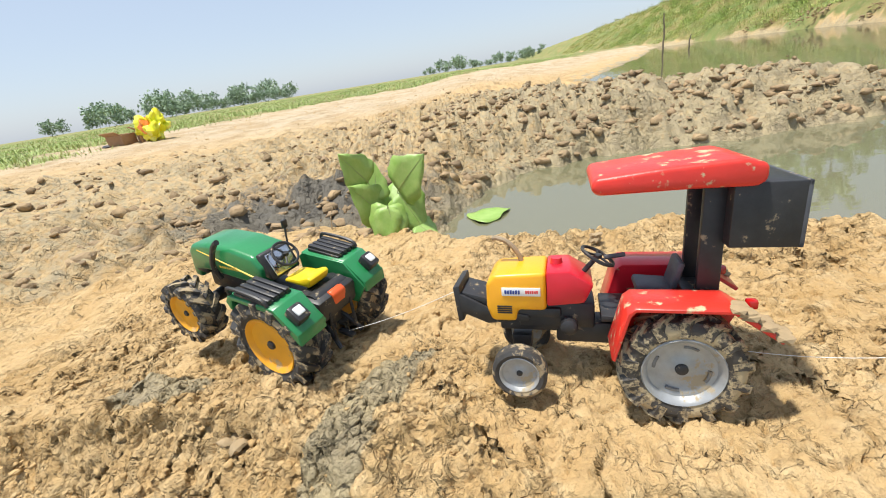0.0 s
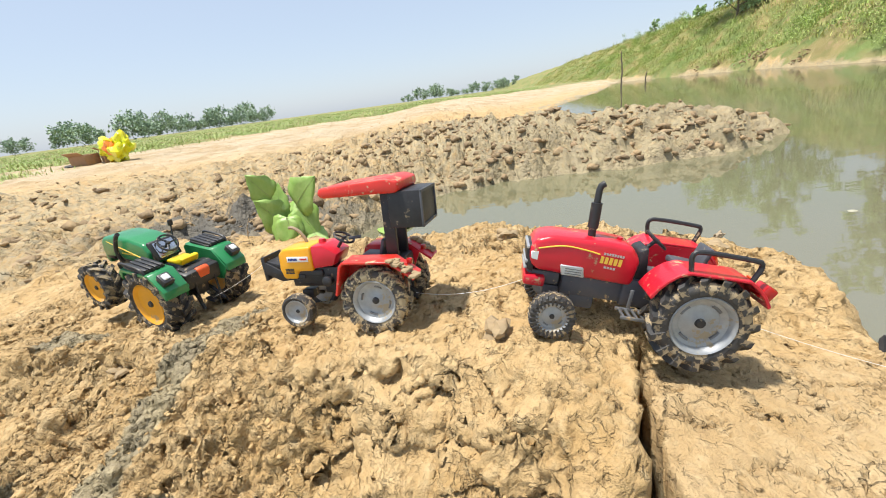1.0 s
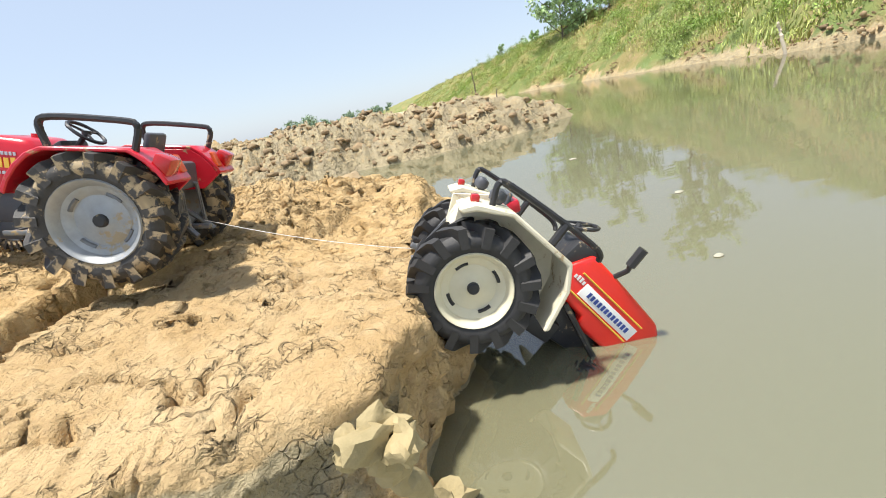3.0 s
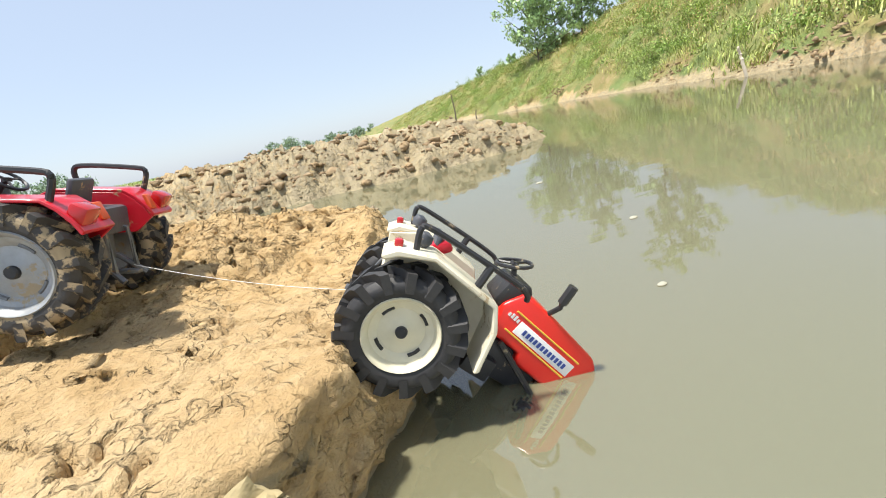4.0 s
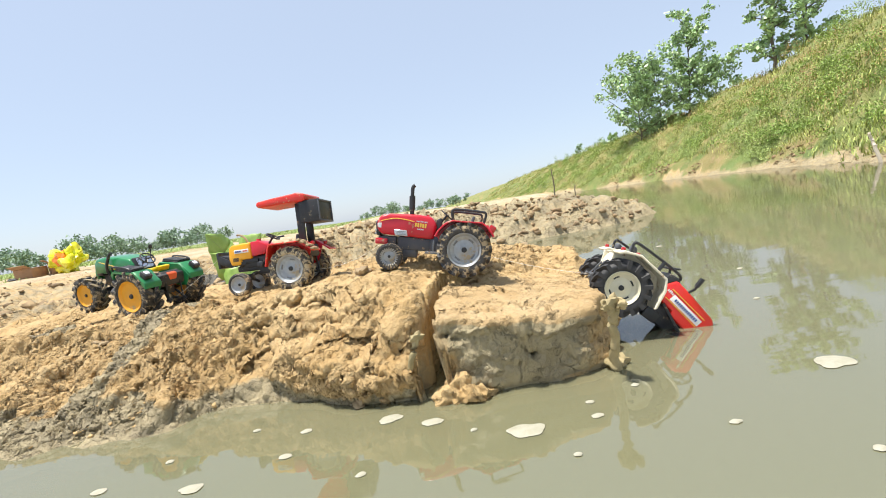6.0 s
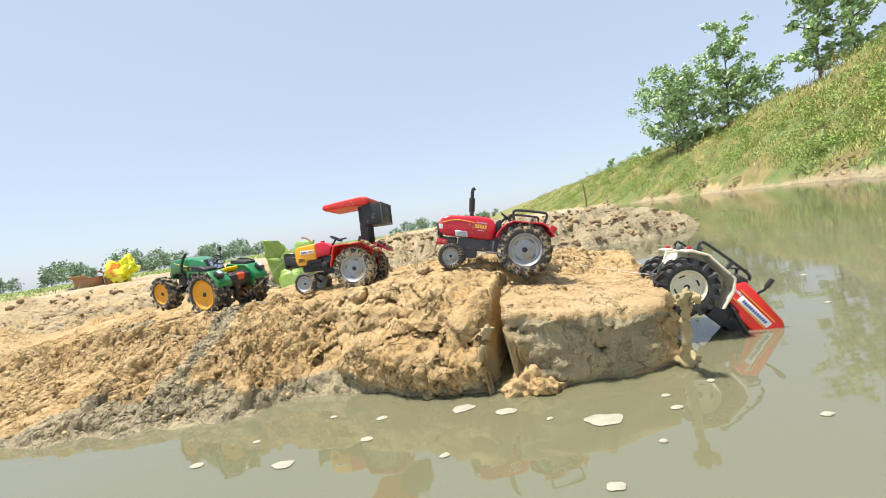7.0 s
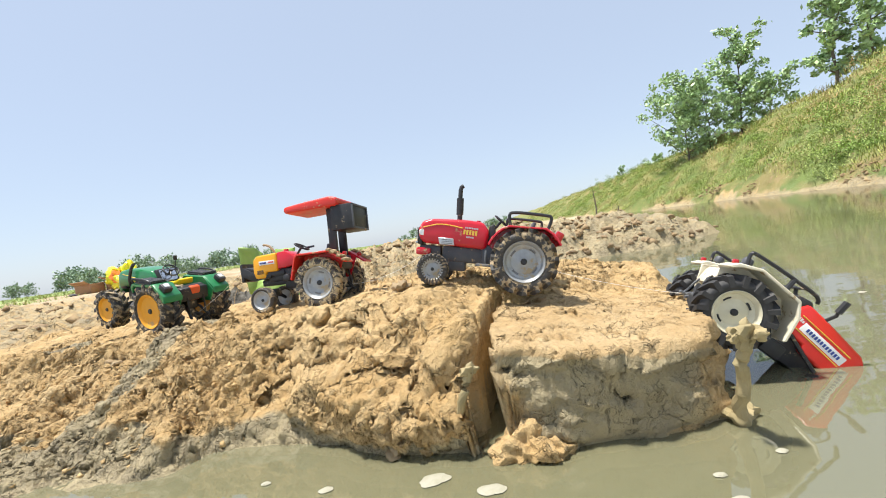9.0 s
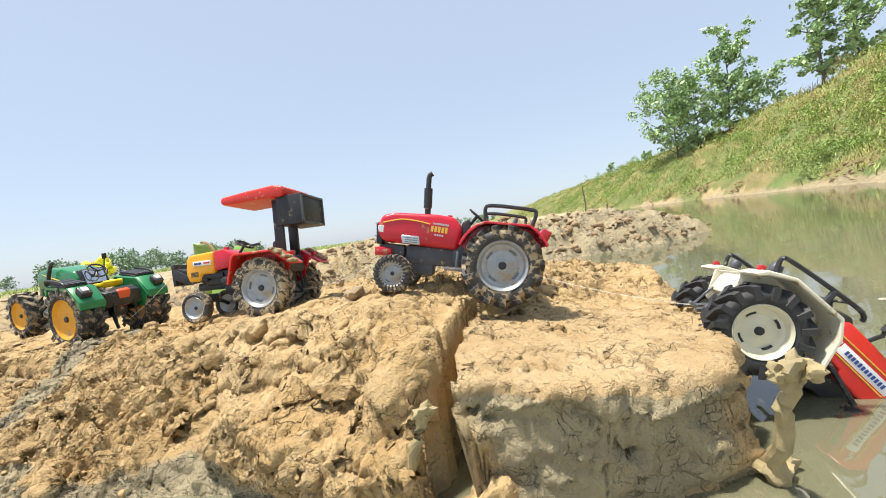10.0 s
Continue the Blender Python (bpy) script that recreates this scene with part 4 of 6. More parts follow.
    tube(bm, [(0.117, 0.004, 0.074), (0.1185, 0.004, 0.104)], 0.0064, 14)
    tube(bm, [(0.1185, 0.004, 0.103), (0.119, 0.004, 0.119), (0.118, 0.004, 0.124), (0.114, 0.004, 0.127)], 0.0040, 12)
    part("exhaust", bm, black_plastic, t)
    bm = bmesh.new()
    lathe(bm, [(0, 0.066), (0.0035, 0.066), (0.0035, 0.062), (0, 0.062)], 12, "z", (0.082, 0, 0))
    part("fuel_cap", bm, red_paint, t)
    bm = bmesh.new()
    prism(bm, [(0.045, 0.02), (0.064, 0.02), (0.062, 0.056), (0.052, 0.062)], -0.018, 0.018, 0.003)
    part("dashboard", bm, black_plastic, t)
    steering(t, (0.041, 0, 0.068), 0.0145, -38, black_plastic, (0.058, 0, 0.045))
    bm = bmesh.new()
    box(bm, (0.015, 0, 0.024), (0.055, 0.06, 0.004), 0.001)
    box(bm, (-0.022, 0, 0.030), (0.03, 0.062, 0.026), 0.004)
    part("platform", bm, grey_plastic, t)
    seat(t, (0.0, 0, 0.044), 0.034, grey_plastic, "dark grey moulded seat")
    front_axle(t, wb, rf - rr + 0.002, 0.046, grey_plastic)
    rear_axle(t, 0.05, grey_plastic)
    hitch(t, steel_grey, -0.034, -0.018)
    return t


def canopy_tractor(m):
    t = thing("toy_tractor", m, "yellow and red toy tractor with red canopy and muddy wheels", "toy tractor", "toy tractors on the mud")
    rr, rf, wb = 0.0500, 0.0265, 0.134
    for s in (1, -1):
        wheel(t, "rear_wheel", (0, s * 0.048, 0), rr, 0.03, 0.0310, rim_silver, rubber_caked, s, 14, 0.0042, 4, "black tyre half covered in dried mud", 0.5 * s, steel_grey)
        wheel(t, "front_wheel", (wb, s * 0.040, rf - rr + 0.001), rf, 0.018, 0.0185, rim_silver, rubber_muddy, s, 32, 0.0004, 0, "small smooth tyre with mud on it", 0.3)
        bm = bmesh.new()
        prism(bm, [(0.052, 0.010), (0.055, 0.012), (0.044, 0.055), (0.038, 0.060), (-0.030, 0.060), (-0.064, 0.036), (-0.062, 0.033), (-0.029, 0.0565), (0.037, 0.0565), (0.041, 0.052)], s * 0.028, s * 0.066, 0.0008, 1)
        prism(bm, [(0.052, 0.010), (0.044, 0.055), (0.038, 0.058), (-0.030, 0.058), (-0.045, 0.045), (-0.03, 0.01), (0.0, -0.004)], s * 0.028, s * 0.0305, 0.0006, 1)
        part("mudguard", bm, orange_red if s > 0 else red_paint, t)
        bm = bmesh.new()
        rnd = random.Random(4 + s)
        for k in range(16):
            x = -0.03 - 0.034 * rnd.random()
            g = bmesh.ops.create_icosphere(bm, subdivisions=1, radius=0.004 + 0.003 * rnd.random())
            bmesh.ops.scale(bm, vec=(1.2, 1.3, 0.6), verts=g["verts"])
            bmesh.ops.translate(bm, vec=(x, s * (0.05 + 0.016 * rnd.random()), 0.0605 + (x + 0.03) * 0.7 + 0.001), verts=g["verts"])
        tagged(part("mud_crust", bm, caked_mud, t, "dried mud crust on the mudguard"), kind="stuff")
        bm = bmesh.new()
        box(bm, (-0.05, s * 0.036, 0.052), (0.008, 0.008, 0.008), 0.002)
        part("tail_lamp", bm, lamp_red, t)
    bm = bmesh.new()
    box(bm, (0.045, 0, 0.006), (0.11, 0.026, 0.022), 0.003)
    box(bm, (0.10, 0, 0.026), (0.07, 0.034, 0.026), 0.003)
    box(bm, (0.125, 0, 0.012), (0.06, 0.022, 0.014), 0.003)
    lathe(bm, [(0, 0.0), (0.008, 0.0), (0.008, 0.012), (0.005, 0.014), (0, 0.014)], 12, "y", (0.088, 0.014, 0.018))
    box(bm, (0.115, 0.018, 0.03), (0.04, 0.006, 0.01), 0.002)
    part("chassis", bm, black_plastic, t)
    bm = bmesh.new()
    prism(bm, [(0.108, 0.034), (0.135, 0.034), (0.136, 0.022), (0.160, 0.022), (0.165, 0.036), (0.164, 0.062), (0.156, 0.070), (0.108, 0.073)], -0.025, 0.025, 0.004, 3)
    part("hood", bm, yellow_paint, t)
    for s in (1, -1):
        bm = bmesh.new()
        box(bm, (0.131, s * 0.0255, 0.054), (0.036, 0.0008, 0.0085), 0.0003)
        part("sticker", bm, white_sticker, t)
        bars(t, (0.139, s * 0.0263, 0.054), (0.015, 0.004), blue_print, 6, "blue_lettering", (0, 0, 0), 0.3, 0.2, 7)
        bars(t, (0.121, s * 0.0263, 0.0542), (0.012, 0.003), red_print, 6, "red_lettering", (0, 0, 0), 0.3, 0.2, 8)
        bm = bmesh.new()
        for k in range(4):
            box(bm, (0.147, s * 0.0255, 0.032 + 0.0022 * k), (0.014, 0.0012, 0.0012), 0)
        part("side_vent", bm, black_plastic, t)
    bm = bmesh.new()
    prism(bm, [(0.074, 0.042), (0.108, 0.038), (0.108, 0.073), (0.088, 0.074), (0.066, 0.060)], -0.024, 0.024, 0.003, 2)
    part("cowl", bm, red_paint, t)
    bm = bmesh.new()
    lathe(bm, [(0, 0.079), (0.005, 0.079), (0.006, 0.0735), (0, 0.0735)], 14, "z", (0.099, 0, 0))
    part("fuel_cap", bm, red_paint, t)
    bm = bmesh.new()
    prism(bm, [(0.158, 0.032), (0.192, 0.044), (0.190, 0.050), (0.160, 0.042)], -0.019, 0.019, 0.001)
    prism(bm, [(0.189, 0.020), (0.195, 0.018), (0.198, 0.056), (0.191, 0.058)], -0.0225, 0.0225, 0.0015)
    for s in (1, -1):
        prism(bm, [(0.125, 0.022), (0.165, 0.018), (0.193, 0.030), (0.193, 0.050), (0.162, 0.034), (0.125, 0.028)], s * 0.019, s * 0.0225, 0.001)
    part("front_loader_frame", bm, black_plastic, t, "black wedge-shaped front bumper frame")
    rail(t, [(0.132, -0.012, 0.068), (0.136, -0.012, 0.080), (0.145, -0.012, 0.091), (0.156, -0.012, 0.096), (0.161, -0.012, 0.095)], 0.0026, dry_twig, "exhaust_pipe")
    steering(t, (0.062, 0, 0.080), 0.0155, -30, black_plastic, (0.078, 0, 0.060))
    rail(t, [(0.056, -0.004, 0.077), (0.038, -0.008, 0.0785)], 0.0022, grey_plastic, "lever")
    bm = bmesh.new()
    box(bm, (0.02, 0, 0.028), (0.08, 0.05, 0.006), 0.001)
    box(bm, (-0.022, 0, 0.036), (0.03, 0.05, 0.03), 0.004)
    part("platform", bm, black_plastic, t)
    seat(t, (0.012, 0, 0.052), 0.03, grey_plastic, "dark grey seat")
    for s in (1, -1):
        bm = bmesh.new()
        box(bm, (-0.022, s * 0.022, 0.098), (0.017, 0.006, 0.096), 0.001)
        part("canopy_post", bm, black_plastic, t)
    bm = bmesh.new()
    prism(bm, [(0.066, 0.145), (0.071, 0.151), (0.068, 0.159), (0.02, 0.164), (-0.032, 0.168), (-0.048, 0.163), (-0.048, 0.151), (-0.042, 0.147), (0.0, 0.147)], -0.044, 0.044, 0.004, 3)
    part("canopy", bm, orange_red, t, "scuffed orange-red canopy roof")
    bm = bmesh.new()
    box(bm, (-0.052, 0, 0.124), (0.046, 0.076, 0.05), 0.0015)
    part("loudspeaker_box", bm, black_plastic, t, "black box hung under the canopy")
    bm = bmesh.new()
    for s in (-1, 1):
        box(bm, (-0.0755, s * 0.036, 0.124), (0.003, 0.004, 0.05), 0.0006)
        box(bm, (-0.0755, 0, 0.124 + s * 0.023), (0.003, 0.076, 0.004), 0.0006)
    part("box_edge", bm, grey_plastic, t)
    front_axle(t, wb, rf - rr + 0.001, 0.036, black_plastic)
    rear_axle(t, 0.042, black_plastic, 0.007)
    hitch(t, black_plastic, -0.026, -0.014)
    return t


def green_tractor(m):
    t = thing("toy_tractor", m, "green toy tractor with yellow rims, seat and black tyres", "toy tractor", "toy tractors on the mud")
    rr, rf, wb = 0.0585, 0.0435, 0.160
    for s in (1, -1):
        wheel(t, "rear_wheel", (0, s * 0.056, 0), rr, 0.040, 0.0350, rim_yellow, rubber_muddy, s, 14, 0.0075, 0, "black lugged tyre with some mud", 0.15 * s, flush=0.8)
        wheel(t, "front_wheel", (wb, s * 0.054, rf - rr), rf, 0.032, 0.0260, rim_yellow, rubber_muddy, s, 13, 0.005, 0, "black lugged front tyre with some mud", 0.4, flush=0.8)
        bm = bmesh.new()
        prism(bm, [(0.046, 0.034), (0.052, 0.046), (0.046, 0.055), (-0.022, 0.058), (-0.052, 0.036), (-0.054, 0.022), (-0.049, 0.024), (-0.021, 0.051), (0.042, 0.049)], s * 0.036, s * 0.075, 0.0012, 1)
        prism(bm, [(0.046, 0.020), (0.050, 0.048), (0.044, 0.054), (-0.022, 0.057), (-0.052, 0.030), (-0.04, 0.005), (0.01, 0.0)], s * 0.034, s * 0.0375, 0.0006, 1)
        part("mudguard", bm, green_paint, t)
        bm = bmesh.new()
        for k in range(4):
            box(bm, (0.013, s * (0.044 + 0.008 * k), 0.0605), (0.052, 0.0066, 0.007), 0.0018)
        box(bm, (0.013, s * 0.056, 0.058), (0.05, 0.034, 0.004), 0.001)
        part("mudguard_pad", bm, black_plastic, t, "ribbed black pad on the mudguard")
        rail(t, [(0.045, s * 0.072, 0.054), (0.046, s * 0.074, 0.063), (0.04, s * 0.074, 0.066), (-0.008, s * 0.074, 0.066), (-0.013, s * 0.073, 0.058)], 0.0022, black_plastic)
        bm = bmesh.new()
        box(bm, (-0.041, s * 0.061, 0.051), (0.02, 0.018, 0.013), 0.003, (0, -32, 0))
        lp = part("rear_lamp", bm, black_plastic, t)
        bm = bmesh.new()
        box(bm, (-0.0425, s * 0.061, 0.0545), (0.011, 0.011, 0.009), 0.002, (0, -32, 0))
        part("lamp_glass", bm, lamp_clear, lp)
        rail(t, [(0.163, s * 0.0262, 0.058), (0.06, s * 0.0275, 0.046)], 0.0011, gold_print, "yellow_stripe")
        bars(t, (0.105, s * 0.0268, 0.0465), (0.04, 0.003), gold_print, 9, "yellow_lettering", (0, 6, 0), 0.3, 0.2, 11)
        bm = bmesh.new()
        box(bm, (0.166, s * 0.019, 0.036), (0.022, 0.014, 0.024), 0.002)
        part("side_grille", bm, black_plastic, t)
    bm = bmesh.new()
    box(bm, (0.045, 0, 0.006), (0.12, 0.04, 0.036), 0.004)
    box(bm, (0.12, 0, 0.012), (0.1, 0.03, 0.03), 0.004)
    part("chassis", bm, black_plastic, t)
    bm = bmesh.new()
    prism(bm, [(0.050, 0.034), (0.150, 0.030), (0.176, 0.024), (0.184, 0.030), (0.183, 0.054), (0.174, 0.064), (0.145, 0.071), (0.10, 0.075), (0.060, 0.073), (0.046, 0.060)], -0.0268, 0.0268, 0.006, 3)
    part("hood", bm, green_paint, t)
    bm = bmesh.new()
    box(bm, (0.184, 0, 0.022), (0.014, 0.044, 0.022), 0.003)
    part("front_weight", bm, green_paint, t)
    bm = bmesh.new()
    prism(bm, [(0.034, 0.046), (0.052, 0.046), (0.060, 0.074), (0.052, 0.076)], -0.022, 0.022, 0.003)
    part("dashboard", bm, black_plastic, t)
    bm = bmesh.new()
    prism(bm, [(0.0335, 0.050), (0.0385, 0.050), (0.0515, 0.073), (0.048, 0.0745)], -0.017, 0.017, 0.0015)
    part("instrument_panel", bm, chrome, t, "chromed instrument panel")
    steering(t, (0.033, 0, 0.073), 0.0155, -42, black_plastic, (0.05, 0, 0.055))
    bm = bmesh.new()
    box(bm, (0.0, 0, 0.022), (0.07, 0.066, 0.006), 0.001)
    box(bm, (-0.022, 0, 0.028), (0.04, 0.064, 0.03), 0.006)
    lathe(bm, [(0, -0.026), (0.014, -0.026), (0.014, 0.026), (0, 0.026)], 14, "y", (-0.024, 0, 0.032))
    part("platform", bm, black_plastic, t)
    bm = bmesh.new()
    prism(bm, [(0.026, 0.044), (0.024, 0.050), (0.002, 0.053), (-0.012, 0.060), (-0.018, 0.058), (-0.014, 0.046)], -0.016, 0.016, 0.003, 2)
    part("seat", bm, seat_yellow, t, "bright yellow moulded seat")
    bm = bmesh.new()
    prism(bm, [(-0.034, 0.012), (-0.040, 0.014), (-0.044, 0.042), (-0.036, 0.046), (-0.028, 0.040)], -0.012, 0.010, 0.003, 2)
    part("rear_cover", bm, orange_plastic, t, "orange-red cover behind the seat")
    rail(t, [(0.125, 0.028, 0.028), (0.128, 0.034, 0.046), (0.118, 0.034, 0.072), (0.110, 0.034, 0.083), (0.105, 0.034, 0.086)], 0.0034, black_plastic, "exhaust")
    rail(t, [(0.052, -0.022, 0.07), (0.056, -0.026, 0.092)], 0.0012, black_plastic, "mirror_stalk")
    bm = bmesh.new()
    box(bm, (0.056, -0.026, 0.096), (0.004, 0.008, 0.011), 0.0015)
    part("mirror", bm, black_plastic, t)
    bm = bmesh.new()
    lathe(bm, [(0, -0.05), (0.006, -0.05), (0.008, -0.02), (0.010, 0), (0.008, 0.02), (0.006, 0.05), (0, 0.05)], 14, "y", (wb, 0, rf - rr))
    box(bm, (wb - 0.02, 0, rf - rr + 0.008), (0.05, 0.02, 0.02), 0.003)
    part("front_axle", bm, black_plastic, t)
    rear_axle(t, 0.048, black_plastic, 0.009)
    hitch(t, black_plastic, -0.036, -0.016)
    return t


def cream_tractor(m):
    t = thing("toy_tractor", m, "red and cream toy tractor sunk nose-down in the water", "toy tractor", "toy tractors on the mud")
    rr, rf, wb = 0.053, 0.028, 0.150
    for s in (1, -1):
        wheel(t, "rear_wheel", (0, s * 0.054, 0), rr, 0.038, 0.0305, rim_cream, rubber, s, 15, 0.0065, 4, "wet black tyre with deep lugs", 0.3 * s)
        wheel(t, "front_wheel", (wb, s * 0.046, rf - rr), rf, 0.018, 0.018, rim_cream, rubber, s, 28, 0.001, 0, "small wet black tyre", 0.3)
        bm = bmesh.new()
        prism(bm, [(0.064, 0.004), (0.068, 0.007), (0.061, 0.042), (0.048, 0.061), (-0.012, 0.067), (-0.040, 0.056), (-0.048, 0.046), (-0.044, 0.044), (-0.036, 0.052), (-0.012, 0.063), (0.046, 0.057), (0.057, 0.040)],
              s * 0.033, s * 0.074, 0.0012, 1)
        prism(bm, [(0.064, 0.004), (0.061, 0.042), (0.048, 0.060), (-0.012, 0.066), (-0.044, 0.046), (-0.03, 0.01), (0.03, -0.004)], s * 0.031, s * 0.0345, 0.0006, 1)
        part("mudguard", bm, cream_paint, t)
        rail(t, [(-0.026, s * 0.060, 0.060), (-0.034, s * 0.060, 0.078), (-0.028, s * 0.060, 0.082), (0.060, s * 0.060, 0.082), (0.070, s * 0.058, 0.078), (0.072, s * 0.056, 0.074)], 0.0026, black_plastic)
        rail(t, [(0.030, s * 0.060, 0.060), (0.030, s * 0.060, 0.082)], 0.0034, black_plastic, "rail_post")
        bm = bmesh.new()
        box(bm, (-0.040, s * 0.056, 0.058), (0.007, 0.010, 0.007), 0.002, (0, -30, 0))
        part("tail_lamp", bm, lamp_red, t)
        bm = bmesh.new()
        lathe(bm, [(0, 0.0), (0.0055, 0.001), (0.0075, 0.006), (0.006, 0.011), (0, 0.013)], 12, "z", (-0.024, s * 0.046, 0.063))
        part("work_lamp", bm, grey_plastic, t)
        bm = bmesh.new()
        box(bm, (0.128, s * 0.0258, 0.041), (0.07, 0.0008, 0.013), 0.0003, (0, 8, 0))
        part("sticker", bm, white_sticker, t)
        bars(t, (0.128, s * 0.0266, 0.041), (0.056, 0.0055), blue_print, 12, "lettering", (0, 8, 0), 0.4, 0.08, 21)
        rail(t, [(0.085, s * 0.0258, 0.058), (0.165, s * 0.0258, 0.047)], 0.0009, gold_print, "gold_stripe")
        rail(t, [(0.085, s * 0.0258, 0.0385), (0.16, s * 0.0258, 0.0275)], 0.0009, gold_print, "gold_stripe")
        bars(t, (0.086, s * 0.0258, 0.052), (0.014, 0.005), white_sticker, 4, "small_lettering", (0, 8, 0), 0.35, 0.3, 22)
        rail(t, [(0.088, s * 0.028, 0.026), (0.15, s * 0.036, -0.004)], 0.003, black_plastic, "axle_strut")
    bm = bmesh.new()
    box(bm, (0.03, 0, 0.004), (0.085, 0.042, 0.036), 0.004)
    box(bm, (0.10, 0, 0.006), (0.09, 0.034, 0.036), 0.004)
    box(bm, (0.085, -0.02, -0.004), (0.03, 0.016, 0.022), 0.003)
    part("chassis", bm, black_plastic, t)
    bm = bmesh.new()
    prism(bm, [(0.074, 0.028), (0.110, 0.024), (0.112, 0.014), (0.176, 0.008), (0.186, 0.014), (0.186, 0.050), (0.176, 0.058), (0.12, 0.070), (0.084, 0.076), (0.070, 0.056)], -0.0255, 0.0255, 0.004, 3)
    part("hood", bm, bright_red, t, "bright red hood dipping into the water")
    bm = bmesh.new()
    prism(bm, [(0.062, 0.055), (0.072, 0.050), (0.092, 0.075), (0.086, 0.082), (0.066, 0.080)], -0.021, 0.021, 0.003)
    part("dashboard", bm, black_plastic, t)
    steering(t, (0.066, 0, 0.090), 0.0165, -30, black_plastic, (0.078, 0, 0.072))
    rail(t, [(0.112, -0.022, 0.070), (0.114, -0.030, 0.082), (0.112, -0.031, 0.086)], 0.0024, black_plastic, "exhaust_elbow")
    rail(t, [(0.112, -0.031, 0.086), (0.110, -0.034, 0.104)], 0.0046, black_plastic, "exhaust")
    bm = bmesh.new()
    box(bm, (0.012, 0, 0.024), (0.08, 0.06, 0.005), 0.001)
    box(bm, (-0.02, 0, 0.034), (0.034, 0.06, 0.03), 0.005)
    part("platform", bm, cream_paint, t)
    seat(t, (0.008, 0, 0.052), 0.032, grey_plastic, "dark grey seat")
    bm = bmesh.new()
    box(bm, (-0.002, 0, 0.066), (0.02, 0.03, 0.012), 0.003, (0, -50, 0))
    part("seat_cover", bm, red_paint, t, "small red seat cover")
    front_axle(t, wb, rf - rr, 0.042, black_plastic)
    rear_axle(t, 0.046, black_plastic)
    hitch(t, steel_grey, -0.032, -0.012)
    return t


RED = red_tractor(tractor_pose((0.527, 0.1235, 0.211), 1, 0.0735, 169, 13, 3))
CANOPY = canopy_tractor(tractor_pose((0.160, 0.273, 0.219), 1, 0.058, 165, 1, 5))
GREEN = green_tractor(tractor_pose((-0.245, 0.415, 0.204), 1, 0.067, 152.5, 10, -1, 1.08))
CREAM = cream_tractor(tractor_pose((0.790, 0.017, 0.103), -1, 0.068, -19, -46, -5, 1.03))


def string(name, pts, r, mat, label):
    bm = bmesh.new()
    tube(bm, pts, r, 5)
    ob = new(name, finish(bm, name, mat))
    return tagged(ob, label, "string", "tow strings")


def sag(a, b, drop, n=14):
    a, b = Vector(a), Vector(b)
    return [a.lerp(b, k / n) - Vector((0, 0, drop * 4 * (k / n) * (1 - k / n))) for k in range(n + 1)]


def on(tr, p):
    return tr.matrix_world @ Vector(p)


bpy.context.view_layer.update()
string("tow_string", sag(on(GREEN, (-0.05, 0, -0.012)), on(CANOPY, (0.192, 0.01, 0.05)), 0.004), 0.00035, string_white, "thin white string tied between two toy tractors")
string("tow_string", sag(on(CANOPY, (-0.042, 0, -0.01)), on(RED, (0.176, 0, 0.0)), 0.012), 0.00035, string_white, "thin white string tied between two toy tractors")
string("tow_string", sag(on(RED, (-0.05, 0, -0.012)), on(CREAM, (-0.045, 0, -0.012)), 0.005), 0.00035, string_white, "thin white string tied to the sunken tractor")


# ---- small things on the mud and the water ----
def lump(bm, c, r, rnd, sub=1, flat=0.7, jag=0.35):
    g = bmesh.ops.create_icosphere(bm, subdivisions=sub, radius=1.0)
    off = Vector((rnd.random() * 50, rnd.random() * 50, rnd.random() * 50))
    sx, sy = 0.75 + 0.6 * rnd.random(), 0.75 + 0.6 * rnd.random()
    for v in g["verts"]:
        k = 1 + jag * 1.6 * noise.noise(v.co * 1.3 + off) + jag * 0.6 * noise.noise(v.co * 3.1 + off)
        v.co = Vector((v.co.x * sx * k, v.co.y * sy * k, v.co.z * flat * k)) * r + Vector(c)
    return bm


def mud_clod(x, y, r, seed, sink=0.3):
    bm = bmesh.new()
    lump(bm, (0, 0, 0), r, random.Random(seed), 3, 0.8, 0.5)
    ob = new("mud_clod", finish(bm, "mud_clod", caked_mud))
    ob.location = (x, y, ground_height(x, y) + r * (0.75 - sink))
    return tagged(ob, "dried lump of tan mud lying on the ledge", "mud clod", "loose mud clods")


def foot_boulder(x, y, z, r, flat, seed):
    bm = bmesh.new()
    lump(bm, (0, 0, 0), r, random.Random(seed), 5, flat, 0.45)
    for v in bm.verts:
        q = v.co * 1.0
        v.co += v.co.normalized() * (0.10 * r * noise.noise(q * 90) + 0.16 * r * noise.noise(q * 190 + Vector((3, 1, 2))))
    ob = new("mud_clod", finish(bm, "mud_clod", ground_mat))
    ob.location = (x, y, z)
    return tagged(ob, "broken lump of tan mud at the foot of the block", "mud clod", "loose mud clods")


foot_boulder(0.460, -0.050, 0.004, 0.027, 1.0, 71)
foot_boulder(0.490, -0.062, -0.003, 0.020, 0.8, 72)
foot_boulder(0.335, -0.012, 0.004, 0.011, 0.9, 73)
for k, (x, y, r) in enumerate([(0.321, 0.206, 0.017), (0.402, 0.585, 0.016), (0.756, 0.44, 0.016), (0.585, 0.60, 0.018), (0.52, 0.63, 0.010), (0.22, 0.66, 0.011), (0.64, 0.50, 0.009), (0.10, 0.62, 0.010),
                               (0.29, -0.005, 0.012), (-0.30, 0.36, 0.012)]):
    mud_clod(x, y, r, 40 + k)


